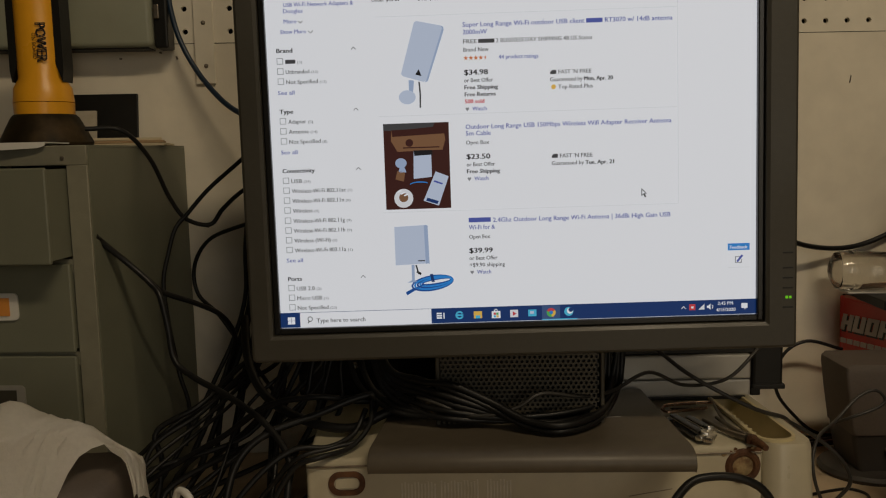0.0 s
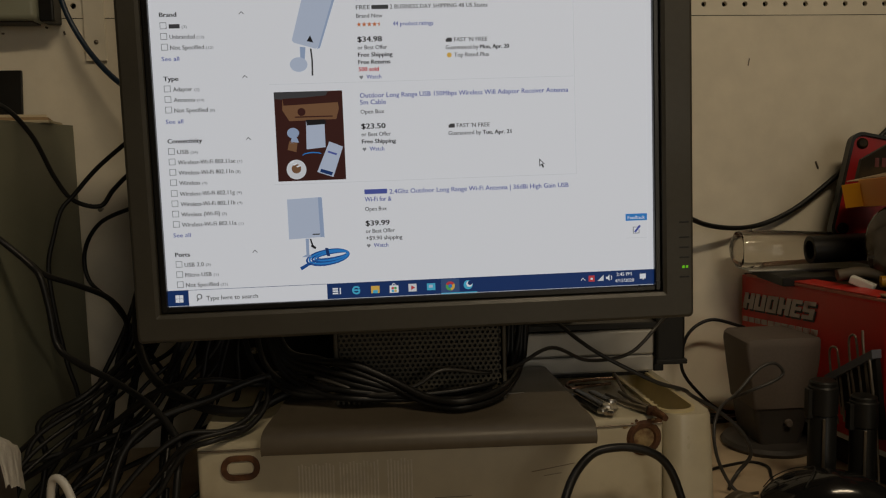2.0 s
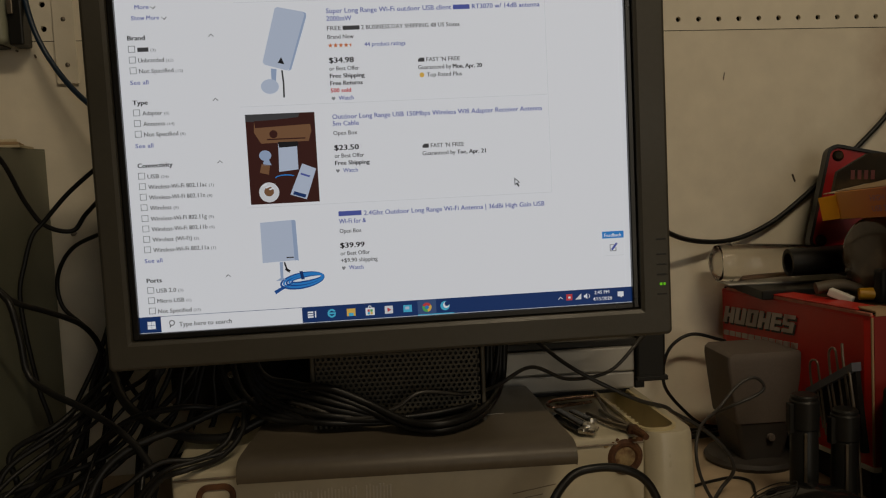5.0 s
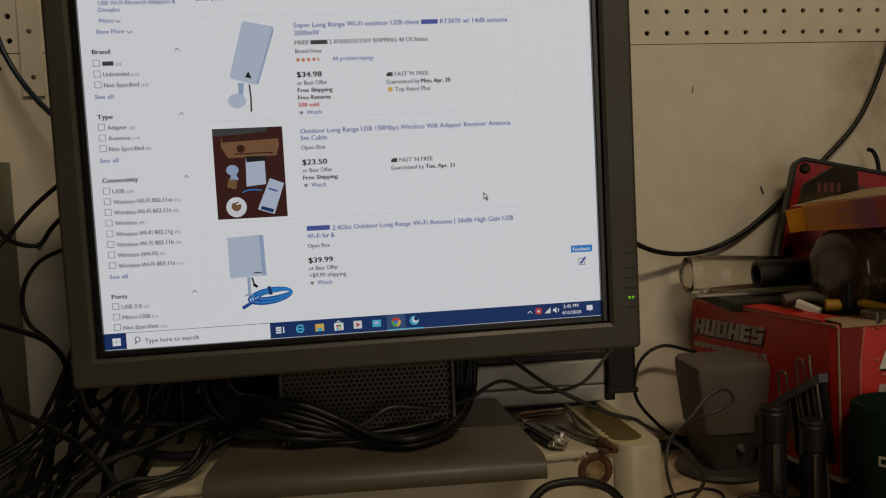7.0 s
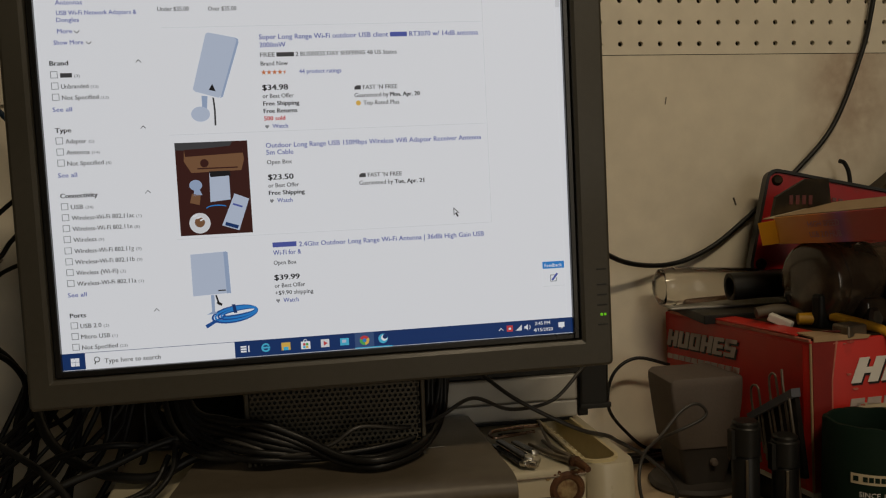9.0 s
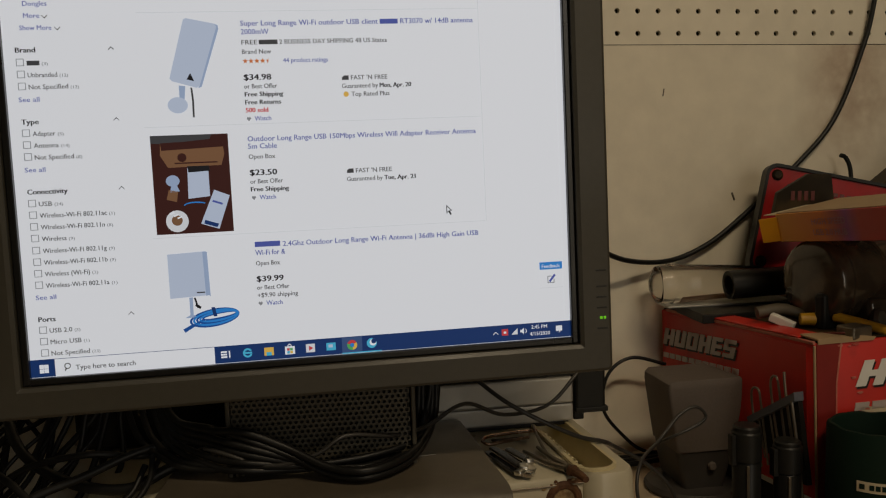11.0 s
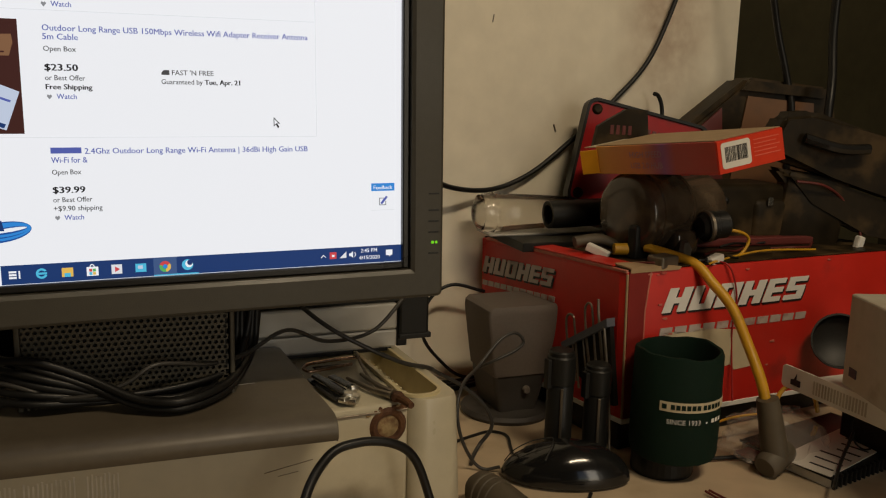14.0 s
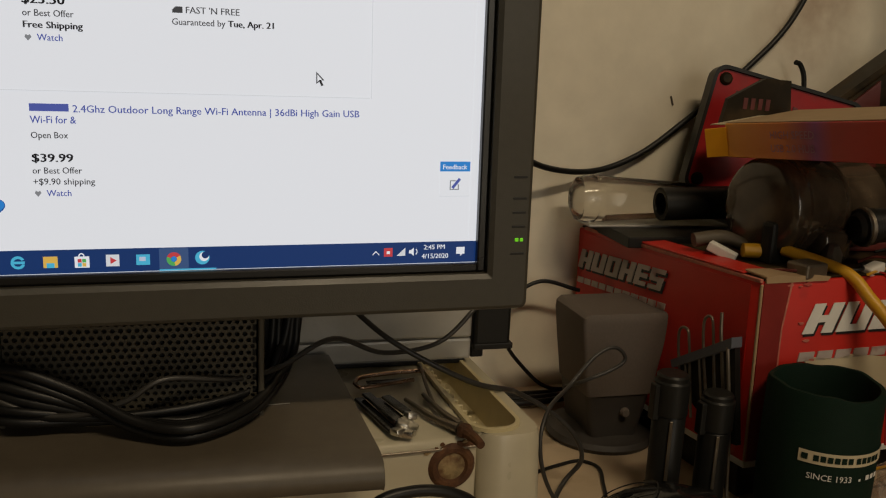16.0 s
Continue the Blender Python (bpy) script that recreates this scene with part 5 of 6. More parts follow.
part("key", sweep([(-0.030, -0.004, 0.150), (-0.027, -0.004, 0.128), (-0.014, -0.004, 0.070)], 0.0013, 8, 5), DULL_STEEL, hexes, "straight steel key")
part("key", sweep([(-0.018, -0.005, 0.126), (-0.006, -0.005, 0.065), (0.001, -0.005, 0.002)], 0.0014, 8, 5), DULL_STEEL, hexes, "long steel key reaching the desk")
for k in range(3):
    part("key", sweep([(-0.066 + 0.016 * k, -0.0045, 0.098 + 0.009 * k), (-0.056 + 0.016 * k, -0.0045, 0.060 + 0.008 * k)], 0.0009, 8, 3), DULL_STEEL, hexes, "thin steel key")

# foam can holder
can = thing("can_holder", pose(0.5515, 0.675, DZ), "dark green foam can holder with a cream printed band", "can holder")
R = 0.0393
part("foot", lathe([(0, 0), (0.028, 0), (0.029, 0.003), (0.028, 0.020), (0, 0.020)], 32, pose(-0.003, 0.009, 0)), BLACK, can, "black foam foot")
wallp = [(0.0, 0.0205), (0.035, 0.0205), (R - 0.0012, 0.0225), (R, 0.027), (R + 0.0005, 0.06), (R, 0.1165), (R - 0.001, 0.1193), (R - 0.004, 0.1193), (R - 0.0048, 0.116), (R - 0.0048, 0.034), (0.0, 0.034)]
cbm = lathe(wallp, 48)
for v in cbm.verts:
    if v.co.z > 0.105:
        a = math.atan2(v.co.y, v.co.x)
        v.co.z += 0.0012 * math.sin(2 * a + 1.1) + 0.0007 * math.sin(5 * a) + 0.0004 * math.sin(11 * a)
part("sleeve", cbm, FOAM, can, "dark green foam sleeve", True)
band = bmesh.new()
A0 = -150
for k in range(22):
    a0, a1 = radians(A0 + 5.2 * k), radians(A0 + 5.2 * (k + 1))
    q = [band.verts.new(((R + 0.001) * math.cos(a), (R + 0.001) * math.sin(a), z)) for a, z in ((a0, 0.0722), (a1, 0.0722), (a1, 0.0812), (a0, 0.0812))]
    band.faces.new(q)
bmesh.ops.remove_doubles(band, verts=band.verts, dist=1e-6)
part("printed_band", band, CREAM_CARD, can, "cream printed band")
for da, w in ((3, 6), (14, 5), (20.5, 5), (27, 5), (33.5, 5), (40, 5), (46.5, 5), (55, 5), (61.5, 5), (68, 5), (74.5, 5), (81, 5)):
    bm = bmesh.new()
    a0, a1 = radians(A0 + da), radians(A0 + da + w)
    bm.faces.new([bm.verts.new(((R + 0.0014) * math.cos(a), (R + 0.0014) * math.sin(a), z)) for a, z in ((a0, 0.0746), (a1, 0.0746), (a1, 0.0790), (a0, 0.0790))])
    part("name_bar", bm, FOAM, can)
text_mesh("lettering", "SINCE 1933", 0.0062, 0.030, WHITE_INK, can, pose(0, 0, 0, 0, 0, A0 + 10 + 90) @ pose(0, -R - 0.0016, 0.0615, 90, 0, 0), R + 0.0016)
for da, w, h in ((60, 2.5, 0.0016), (69, 5, 0.0036), (76, 5, 0.0036), (83, 5, 0.0036)):
    bm = bmesh.new()
    a0, a1 = radians(A0 + da), radians(A0 + da + w)
    bm.faces.new([bm.verts.new(((R + 0.0016) * math.cos(a), (R + 0.0016) * math.sin(a), z)) for a, z in ((a0, 0.0620), (a1, 0.0620), (a1, 0.0620 + h), (a0, 0.0620 + h))])
    part("print_bar", bm, WHITE_INK, can)

# mouse
ms = thing("computer_mouse", pose(0.4515, 0.698, DZ, 0, 0, 62), "gloss black computer mouse on the desk", "mouse")
bm = bmesh.new()
bmesh.ops.create_uvsphere(bm, u_segments=36, v_segments=20, radius=1)
for v in bm.verts:
    x, y, z = v.co
    tail = 1 - 0.16 * max(0, -y)
    v.co = (0.032 * x * tail * (1 - 0.10 * (1 - abs(y)) * 0.6), 0.058 * y, 0.004 + max(0, z) * 0.033 * (1 - 0.25 * max(0, y)) if z > 0 else 0.004 + z * 0.004)
part("shell", bm, BLACK_GLOSS, ms, "", True)
part("seam", sweep([(-0.024, 0.02, 0.027), (0.0, 0.012, 0.0375), (0.024, 0.02, 0.027)], 0.0006, 6, 6), INK, ms)
for q in (-0.0045, 0.0045):
    part("seam", sweep([(q, 0.0125, 0.0368), (q, 0.030, 0.0330), (q * 1.1, 0.046, 0.0235), (q * 1.2, 0.055, 0.0120)], 0.0005, 6, 6), INK, ms)
part("wheel", lathe([(0, -0.003), (0.007, -0.003), (0.008, 0), (0.007, 0.003), (0, 0.003)], 18, pose(0, 0.032, 0.0225, 0, 90, 0)), BLACK, ms)

# tools lying on the beige machine
pl = thing("pliers", pose(0.0, 0.0, 0.9045), "small rusty long-nosed pliers lying on the machine", "pliers")
part("arm", sweep([(0.254, 0.725, 0.0025), (0.262, 0.694, 0.003), (0.2725, 0.672, 0.0035)], 0.0014, 8, 6, taper=0.0030), DULL_STEEL, pl, "dull steel jaw")
part("arm", sweep([(0.268, 0.731, 0.0025), (0.2705, 0.70, 0.003), (0.2755, 0.676, 0.0035)], 0.0014, 8, 6, taper=0.0030), DULL_STEEL, pl, "dull steel jaw")
part("pivot", lathe([(0, 0.0075), (0.0035, 0.007), (0.0048, 0.005), (0.005, 0.0008), (0, 0.0006)], 16, pose(0.2755, 0.668, 0)), RUST, pl, "rusty joint", True)
part("stub", sweep([(0.2757, 0.664, 0.004), (0.2775, 0.654, 0.004), (0.2782, 0.647, 0.0035)], 0.0036, 10, 5, taper=0.0026), RUST, pl, "rusty end")
blade = thing("nail_file", pose(0.0, 0.0, 0.9045), "thin bent steel nail file leaning on the tray", "nail file")
part("strip", sweep([(0.2790, 0.776, 0.0065), (0.2735, 0.742, 0.0042), (0.2705, 0.715, 0.0022)], 0.0013, 8, 6), DULL_STEEL, blade)
clips = thing("nail_clippers", pose(0.0, 0.0, 0.9045), "bundle of bright clippers with black lever ends", "clippers")
for k, (a, b, top) in enumerate((((0.2240, 0.732), (0.2335, 0.678), 0.0015), ((0.2285, 0.731), (0.2385, 0.682), 0.0050), ((0.2345, 0.727), (0.2430, 0.688), 0.0022), ((0.2395, 0.722), (0.2465, 0.694), 0.0058))):
    d = Vector((b[0] - a[0], b[1] - a[1], 0))
    lever = box(-0.0034, 0.0034, 0.0, d.length, 0.0, 0.0022, 0.0008, 1, m=pose(a[0], a[1], top, 0, 0, math.degrees(math.atan2(d.y, d.x)) - 90))
    part("lever", lever, BLACK_GLOSS, clips, "black lever")
for k, (x, y, z, turn) in enumerate(((0.2350, 0.674, 0.0042, 20), (0.2392, 0.679, 0.0062, -15), (0.2435, 0.685, 0.0045, 35), (0.2472, 0.690, 0.0066, 5), (0.2400, 0.672, 0.0035, 60), (0.2455, 0.679, 0.0030, -30))):
    head = box(-0.0034, 0.0034, -0.0042, 0.0042, -0.0022, 0.0022, 0.0012, 2, m=pose(x, y, z, 12 * (k % 3) - 12, 10 * (k % 2), turn))
    part("clip_head", head, STEEL, clips, "bright chromed head", True)
    part("pin", lathe([(0, 0.0035), (0.0012, 0.003), (0.0012, -0.003), (0, -0.0035)], 10, pose(x, y, z, 90, 0, turn)), STEEL, clips)
tongs = thing("hair_clip", pose(0.0, 0.0, 0.9045), "long coppery hair clip lying on the machine", "hair clip")
part("upper_arm", sweep([(0.281, 0.7725, 0.003), (0.257, 0.770, 0.004), (0.233, 0.7655, 0.004), (0.2270, 0.758, 0.003)], 0.0016, 8, 6), COPPER, tongs, "coppery arm")
part("lower_arm", sweep([(0.2270, 0.7578, 0.003), (0.2285, 0.751, 0.003), (0.2340, 0.7495, 0.003), (0.2690, 0.757, 0.003)], 0.0014, 8, 6), COPPER, tongs, "coppery arm")
part("spring", box(0.236, 0.268, 0.7575, 0.7635, 0.001, 0.0022, 0.0004, 1), BLACK_GLOSS, tongs, "black spring strip")
screwd = thing("screwdriver_handle", pose(0.356, 0.676, DZ + 0.0165, 90, 0, 12), "brown-grey tool handle lying beside the machine", "tool")
part("grip", lathe([(0, -0.012), (0.010, -0.011), (0.0155, -0.004), (0.016, 0.02), (0.013, 0.05), (0.012, 0.1), (0, 0.1)], 24), RUBBER, screwd, "", True)
for q in (0.002, 0.010, 0.018):
    part("grip_ring", lathe([(0.0155, q), (0.0166, q + 0.001), (0.0166, q + 0.003), (0.0155, q + 0.004)], 24), RUBBER, screwd, "", True)
part("end_button", lathe([(0, -0.0135), (0.008, -0.0128), (0.009, -0.011)], 20), DULL_STEEL, screwd, "", True)

# on the carton: motor, hub box, lamps and lens pieces
TOP = DZ + 0.032 + 0.1480
motor = thing("electric_motor", pose(0.574, 0.800, TOP + 0.043, 0, 0, 8), "dusty olive electric motor lying on the red carton", "motor")
motor.scale = (0.88, 1.10, 1.13)
part("can", lathe([(0, 0.0), (0.016, 0.0002), (0.0315, 0.0012), (0.0350, 0.0030), (0.0366, 0.006), (0.0375, 0.014), (0.0375, 0.066), (0.035, 0.072), (0.035, 0.125), (0.030, 0.135), (0, 0.136)], 40, pose(0, 0, 0, 0, 90, 0)), MOTOR, motor, "round dusty painted housing", True)
part("end_ring", lathe([(0.0375, 0.0), (0.0390, 0.001), (0.0390, 0.004), (0.0375, 0.005)], 40, pose(0.018, 0, 0, 0, 90, 0)), MOTOR, motor, "", True)
part("band", lathe([(0.0370, 0.0), (0.0380, 0.0005), (0.0380, 0.004), (0.0370, 0.0045)], 40, pose(0.066, 0, 0, 0, 90, 0)), MOTOR, motor, "thin pressed band", True)
part("slot", box(-0.005, 0.028, -0.010, 0.002, -0.036, -0.004, 0.003, m=pose(0, -0.012, -0.004)), BLACK, motor)
part("boss", lathe([(0.010, 0), (0.009, 0.004), (0.012, 0.006), (0.010, 0.011), (0, 0.011)], 20, pose(0.055, -0.004, 0.036)), DUSTY, motor, "", True)
part("bracket", box(0.036, 0.075, -0.041, -0.02, -0.0365, -0.012, 0.006, 3), MOTOR, motor, "", True)
part("terminal", lathe([(0, -0.004), (0.009, -0.004), (0.011, 0.0), (0.0135, 0.001), (0.0135, 0.012), (0.0125, 0.013), (0.0125, 0.026), (0.010, 0.029), (0, 0.029)], 28, pose(0.070, -0.046, -0.009, 0, 84, -18)), BLACK, motor, "round black terminal cap", True)
part("terminal_ring", lathe([(0.0136, 0.002), (0.0145, 0.003), (0.0145, 0.006), (0.0136, 0.007)], 28, pose(0.070, -0.046, -0.009, 0, 84, -18)), DULL_STEEL, motor, "", True)
part("terminal_post", lathe([(0.008, 0), (0.008, 0.026), (0, 0.026)], 16, pose(0.085, -0.022, -0.010, 80, 0, 0)), DUSTY, motor, "", True)
part("bolt", lathe([(0.010, 0), (0.010, 0.005), (0.007, 0.008), (0, 0.008)], 6, pose(0.045, -0.04, -0.03, 75)), DULL_STEEL, motor)
gear = thing("grey_housing", pose(0.745, 0.845, TOP, 0, 0, -8), "dusty dark grey plastic housing on the carton", "housing")
part("block", box(-0.065, 0.065, -0.03, 0.04, 0.004, 0.068, 0.008, 3), DUSTY, gear, "", True)
part("step", box(0.02, 0.105, -0.034, 0.04, 0.004, 0.052, 0.008, 3), DUSTY, gear, "", True)
part("flange", box(-0.075, 0.11, -0.042, 0.045, 0.0, 0.010, 0.002), DARK_RED, gear, "dark red base flange")
part("screw", lathe([(0, 0.002), (0.003, 0.001), (0.004, 0)], 12, pose(-0.015, -0.03, 0.05, 90)), BLACK, gear)
part("contact", box(0.035, 0.042, -0.037, -0.034, 0.044, 0.054, 0.001), STEEL, gear)

hub = thing("hub_box", pose(0.564, 0.657, 1.0734, -5.2, -10.3, -1), "empty orange and red hub carton with an open flap", "carton")
HUB = bpy.data.materials.new("orange_to_red_print")
HUB.use_nodes = True
n, l = HUB.node_tree.nodes, HUB.node_tree.links
co, sep, ramp = n.new("ShaderNodeTexCoord"), n.new("ShaderNodeSeparateXYZ"), n.new("ShaderNodeValToRGB")
mr = n.new("ShaderNodeMapRange")
mr.inputs[1].default_value, mr.inputs[2].default_value = 0.19, 0.0
l.new(co.outputs["Object"], sep.inputs[0])
l.new(sep.outputs[1], mr.inputs[0])
l.new(mr.outputs[0], ramp.inputs[0])
e = ramp.color_ramp.elements
e[0].position, e[0].color = 0.0, (0.85, 0.38, 0.03, 1)
e[1].position, e[1].color = 1.0, (0.58, 0.03, 0.015, 1)
for pos, col in ((0.42, (0.74, 0.20, 0.025, 1)), (0.55, (0.40, 0.05, 0.10, 1)), (0.61, (0.30, 0.05, 0.26, 1)), (0.70, (0.50, 0.03, 0.03, 1))):
    q = ramp.color_ramp.elements.new(pos)
    q.color = col
l.new(ramp.outputs[0], n["Principled BSDF"].inputs["Base Color"])
n["Principled BSDF"].inputs["Roughness"].default_value = 0.3
hub_red = material("bright_red_print", (0.66, 0.05, 0.02), 0.32, vary=0.06, bump=0.03)
part("sleeve", box(0.0, 0.074, 0.0, 0.185, 0.0, 0.029, 0.0006, 1), HUB, hub)
part("top_face", box(0.001, 0.073, 0.001, 0.184, 0.0293, 0.0298), CARD, hub, "pale worn top face")
part("end_panel", box(0.0005, 0.0735, -0.0008, -0.0002, 0.0005, 0.0285), hub_red, hub, "red end panel")
part("flap", box(-0.001, 0.0002, 0.183, 0.203, 0.001, 0.026, 0.0003, 1, m=pose(0, 0.183, 0, 0, 0, 28) @ pose(0, -0.183, 0)), YELLOW, hub, "open orange flap")
part("dust_flap", box(0.0, 0.05, 0.184, 0.206, 0.028, 0.0288), CREAM_CARD, hub)
lab = part("barcode_label", prism(rounded(0.004, 0.036, 0.004, 0.0265, 0.003), -0.0013, -0.0009), PAPER, hub, "white barcode label")
xx, rng = 0.0078, random.Random(5)
while xx < 0.0318:
    w = rng.choice((0.0003, 0.0005, 0.0008))
    part("bar", box(xx, xx + w, -0.0016, -0.0012, 0.0095, 0.0225), INK, lab)
    xx += w + rng.choice((0.0004, 0.0006, 0.0008))
pink = material("pale_red_ink", (0.72, 0.16, 0.11), 0.35, bump=0.0)
for k in range(5):
    part("print_bar", box(0.040, 0.069 - 0.004 * (k % 2), -0.0011, -0.0007, 0.009 + 0.0035 * k, 0.0098 + 0.0035 * k), pink, hub)
text_mesh("lettering", "HIGH SPEED", 0.0085, 0.05, LILAC_INK, hub, pose(-0.0006, 0.125, 0.0165, 90, 0, -90))
text_mesh("lettering", "USB 2.0 HUB", 0.0085, 0.05, LILAC_INK, hub, pose(-0.0006, 0.125, 0.006, 90, 0, -90))

lamp = thing("red_trailer_lamp", pose(0.591, 0.936, 1.016, -8, 13, -17), "dusty red trailer lamp with a black rim, leaning on the wall", "trailer lamp")
rim = bmesh.new()
ro, ri = rounded(0.0, 0.156, 0.0, 0.127, 0.012), rounded(0.0035, 0.1525, 0.0035, 0.1235, 0.010)
va = [rim.verts.new((x, -0.002, z)) for x, z in ro]
vb = [rim.verts.new((x, 0.016, z)) for x, z in ro]
vc = [rim.verts.new((x, -0.002, z)) for x, z in ri]
vd = [rim.verts.new((x, 0.004, z)) for x, z in ri]
for k in range(len(va)):
    q = (k + 1) % len(va)
    for m_, n_ in ((vb, va), (va, vc), (vc, vd)):
        rim.faces.new((m_[k], m_[q], n_[q], n_[k]))
rim.faces.new(vb)
part("rim", rim, BLACK, lamp, "black rubber rim", True)
lens = part("lens", prism(rounded(0.0040, 0.1520, 0.0040, 0.1230, 0.0098), 0.0005, 0.004), RED_LENS, lamp, "dusty red lens")
for i in range(14):
    for j in range(4):
        part("led_window", box(0.026 + 0.0075 * i, 0.031 + 0.0075 * i, -0.0006, 0.001, 0.082 + 0.0065 * j, 0.0865 + 0.0065 * j, 0.0003, 1), DARK_RED, lens)
for x, z in ((0.013, 0.114), (0.143, 0.114), (0.013, 0.013), (0.143, 0.013)):
    part("corner_pad", lathe([(0, 0.003), (0.004, 0.003), (0.006, 0.001), (0.0065, 0)], 16, pose(x, 0.0, z, 90)), DUSTY, lamp)
shard = thing("dark_plastic_piece", pose(0.612, 0.868, 1.101, 0, 2, -12), "dark grey plastic clip resting on the hub carton", "plastic piece")
part("plate", prism([(-0.03, -0.02), (0.034, -0.004), (0.03, 0.024), (0.006, 0.024), (-0.026, 0.004)], -0.003, 0.004), DUSTY, shard)
for k in range(4):
    part("slot", box(-0.012 + 0.007 * k, -0.008 + 0.007 * k, -0.0036, -0.0028, -0.004, 0.006), DARK_RED, shard)

lensc = thing("clear_lamp_cover", pose(0.478, 0.948, TOP + 0.0055, 0, 0, -6), "clear plastic dome cover lying on the carton", "lamp cover")
prof = [(0.0, 0.0), (0.012, 0.001), (0.0205, 0.006), (0.0225, 0.014), (0.022, 0.018), (0.0235, 0.021), (0.0225, 0.024), (0.021, 0.05), (0.018, 0.11), (0.014, 0.15), (0.0, 0.152)]
part("dome", lathe(prof, 32, pose(0, 0, 0.0215, 0, 90, 0)), CLEAR, lensc, "clear plastic dome", True)
part("reflector", lathe([(0.0, 0.03), (0.004, 0.034), (0.006, 0.10), (0, 0.11)], 20, pose(0, 0.006, 0.008, 0, 90, 0)), BROWN_SHELL, lensc, "brown inner piece", True)
part("plate", box(0.012, 0.16, -0.021, 0.022, -0.003, -0.0005, 0.001), SILVER, lensc, "pale edge plate")
# black slab fills the shadowed gap between cover plate and carton
pad = part("black_pad", box(0.042, 0.19, -0.066, 0.022, 0.0, 0.0100, 0.001, m=pose(0.468, 0.948, TOP - 0.0075, 0, 0, -6)), BLACK)
tagged(pad, "black slab standing in for the shadow under the clear cover", "pad")
tubeb = thing("black_tube", pose(0.546, 0.900, TOP + 0.029, 0, 88, -6), "short open black tube lying on the carton", "tube")
part("tube_wall", lathe([(0.011, 0.0), (0.0155, 0.0), (0.0155, 0.08), (0.011, 0.08), (0.0105, 0.03), (0.0105, 0.002), (0.011, 0.0)], 28), BLACK, tubeb, "", True)

shell_a = thing("dusty_lamp_shell", pose(0.803, 0.925, 1.038, 0, 0, -20), "large dusty brown lamp shell in the corner", "lamp shell")
sh = prism([(-0.06, -0.05), (-0.05, 0.06), (0.03, 0.128), (0.135, 0.118), (0.15, 0.08), (0.14, -0.05)], -0.01, 0.05)
bmesh.ops.bevel(sh, geom=sh.edges[:], offset=0.006, segments=2, affect="EDGES")
part("shell_body", sh, DUSTY, shell_a, "", True)
part("inner_face", prism([(0.012, -0.03), (0.030, 0.105), (0.115, 0.098), (0.125, -0.03)], -0.0125, -0.009), BROWN_SHELL, shell_a, "brown inner reflector")
part("top_rib", prism([(0.02, 0.112), (0.03, 0.124), (0.13, 0.115), (0.125, 0.104)], -0.018, -0.009), DUSTY, shell_a)
part("side_lens", prism([(-0.052, -0.04), (-0.045, 0.05), (-0.002, 0.090), (0.008, -0.02)], -0.0135, -0.009), DARK_RED, shell_a, "dark red side lens")
shell_b = thing("dark_handle_shell", pose(0.836, 0.80, 1.088, 0, 8, -18), "dusty black curved plastic handle", "handle")
hb = prism([(-0.065, 0.0), (-0.055, 0.03), (-0.02, 0.038), (0.08, 0.022), (0.22, 0.0), (0.22, -0.05), (0.10, -0.045), (0.02, -0.032), (-0.05, -0.022)], -0.018, 0.018)
bmesh.ops.bevel(hb, geom=hb.edges[:], offset=0.008, segments=3, affect="EDGES")
part("grip", hb, DUSTY, shell_b, "", True)
lg = prism([(-0.05, -0.03), (0.02, -0.035), (0.10, -0.05), (0.20, -0.055), (0.19, -0.10), (0.08, -0.09), (0.0, -0.07)], -0.012, 0.02)
bmesh.ops.bevel(lg, geom=lg.edges[:], offset=0.007, segments=2, affect="EDGES")
part("lower_grip", lg, DUSTY, shell_b, "", True)
part("lever", sweep([(-0.03, -0.024, 0.006), (0.01, -0.03, 0.001), (0.045, -0.028, 0.006)], 0.006, 8, 5), BLACK_GLOSS, shell_b)
part("post", box(-0.03, 0.05, -0.01, 0.02, -0.115, -0.03, 0.008, 2), DUSTY, shell_b, "", True)
cable([(0.585, 0.775, TOP + 0.012), (0.598, 0.748, TOP + 0.008), (0.609, 0.726, 0.979), (0.615, 0.710, 0.965), (0.624, 0.69, 0.944), (0.628, 0.67, 0.913), (0.628, 0.65, 0.884), (0.630, 0.641, 0.858)], 0.0050, YELLOW_TUBE, "yellow sleeved cable hanging down the red carton", "", "yellow_cable")
plug = thing("rubber_plug", pose(0.630, 0.640, 0.862, 8, 170, 10), "brown-grey rubber right-angle plug at the end of the yellow cable", "plug")
part("sleeve", lathe([(0, -0.008), (0.010, -0.008), (0.011, 0.01), (0.0125, 0.05), (0, 0.052)], 20), RUBBER, plug, "", True)
part("elbow", lathe([(0, -0.016), (0.011, -0.016), (0.0125, -0.01), (0.0125, 0.014), (0.010, 0.018), (0, 0.018)], 20, pose(0, 0, 0.050, 0, 80, 0)), RUBBER, plug, "", True)
cable([(0.640, 0.735, TOP + 0.003), (0.648, 0.722, TOP - 0.002), (0.660, 0.722, 0.945), (0.658, 0.722, 0.912), (0.660, 0.722, 0.886), (0.655, 0.71, 0.84)], 0.0009, material("red_wire", (0.35, 0.02, 0.02), 0.4, bump=0), "thin red wire hanging over the carton", "", "wire")
cable([(0.655, 0.775, 1.0), (0.676, 0.75, 1.006), (0.697, 0.75, 0.996), (0.684, 0.75, 0.979), (0.651, 0.75, TOP + 0.002)], 0.0016, YELLOW_TUBE, "thin yellow wire looping from the motor", "", "wire")
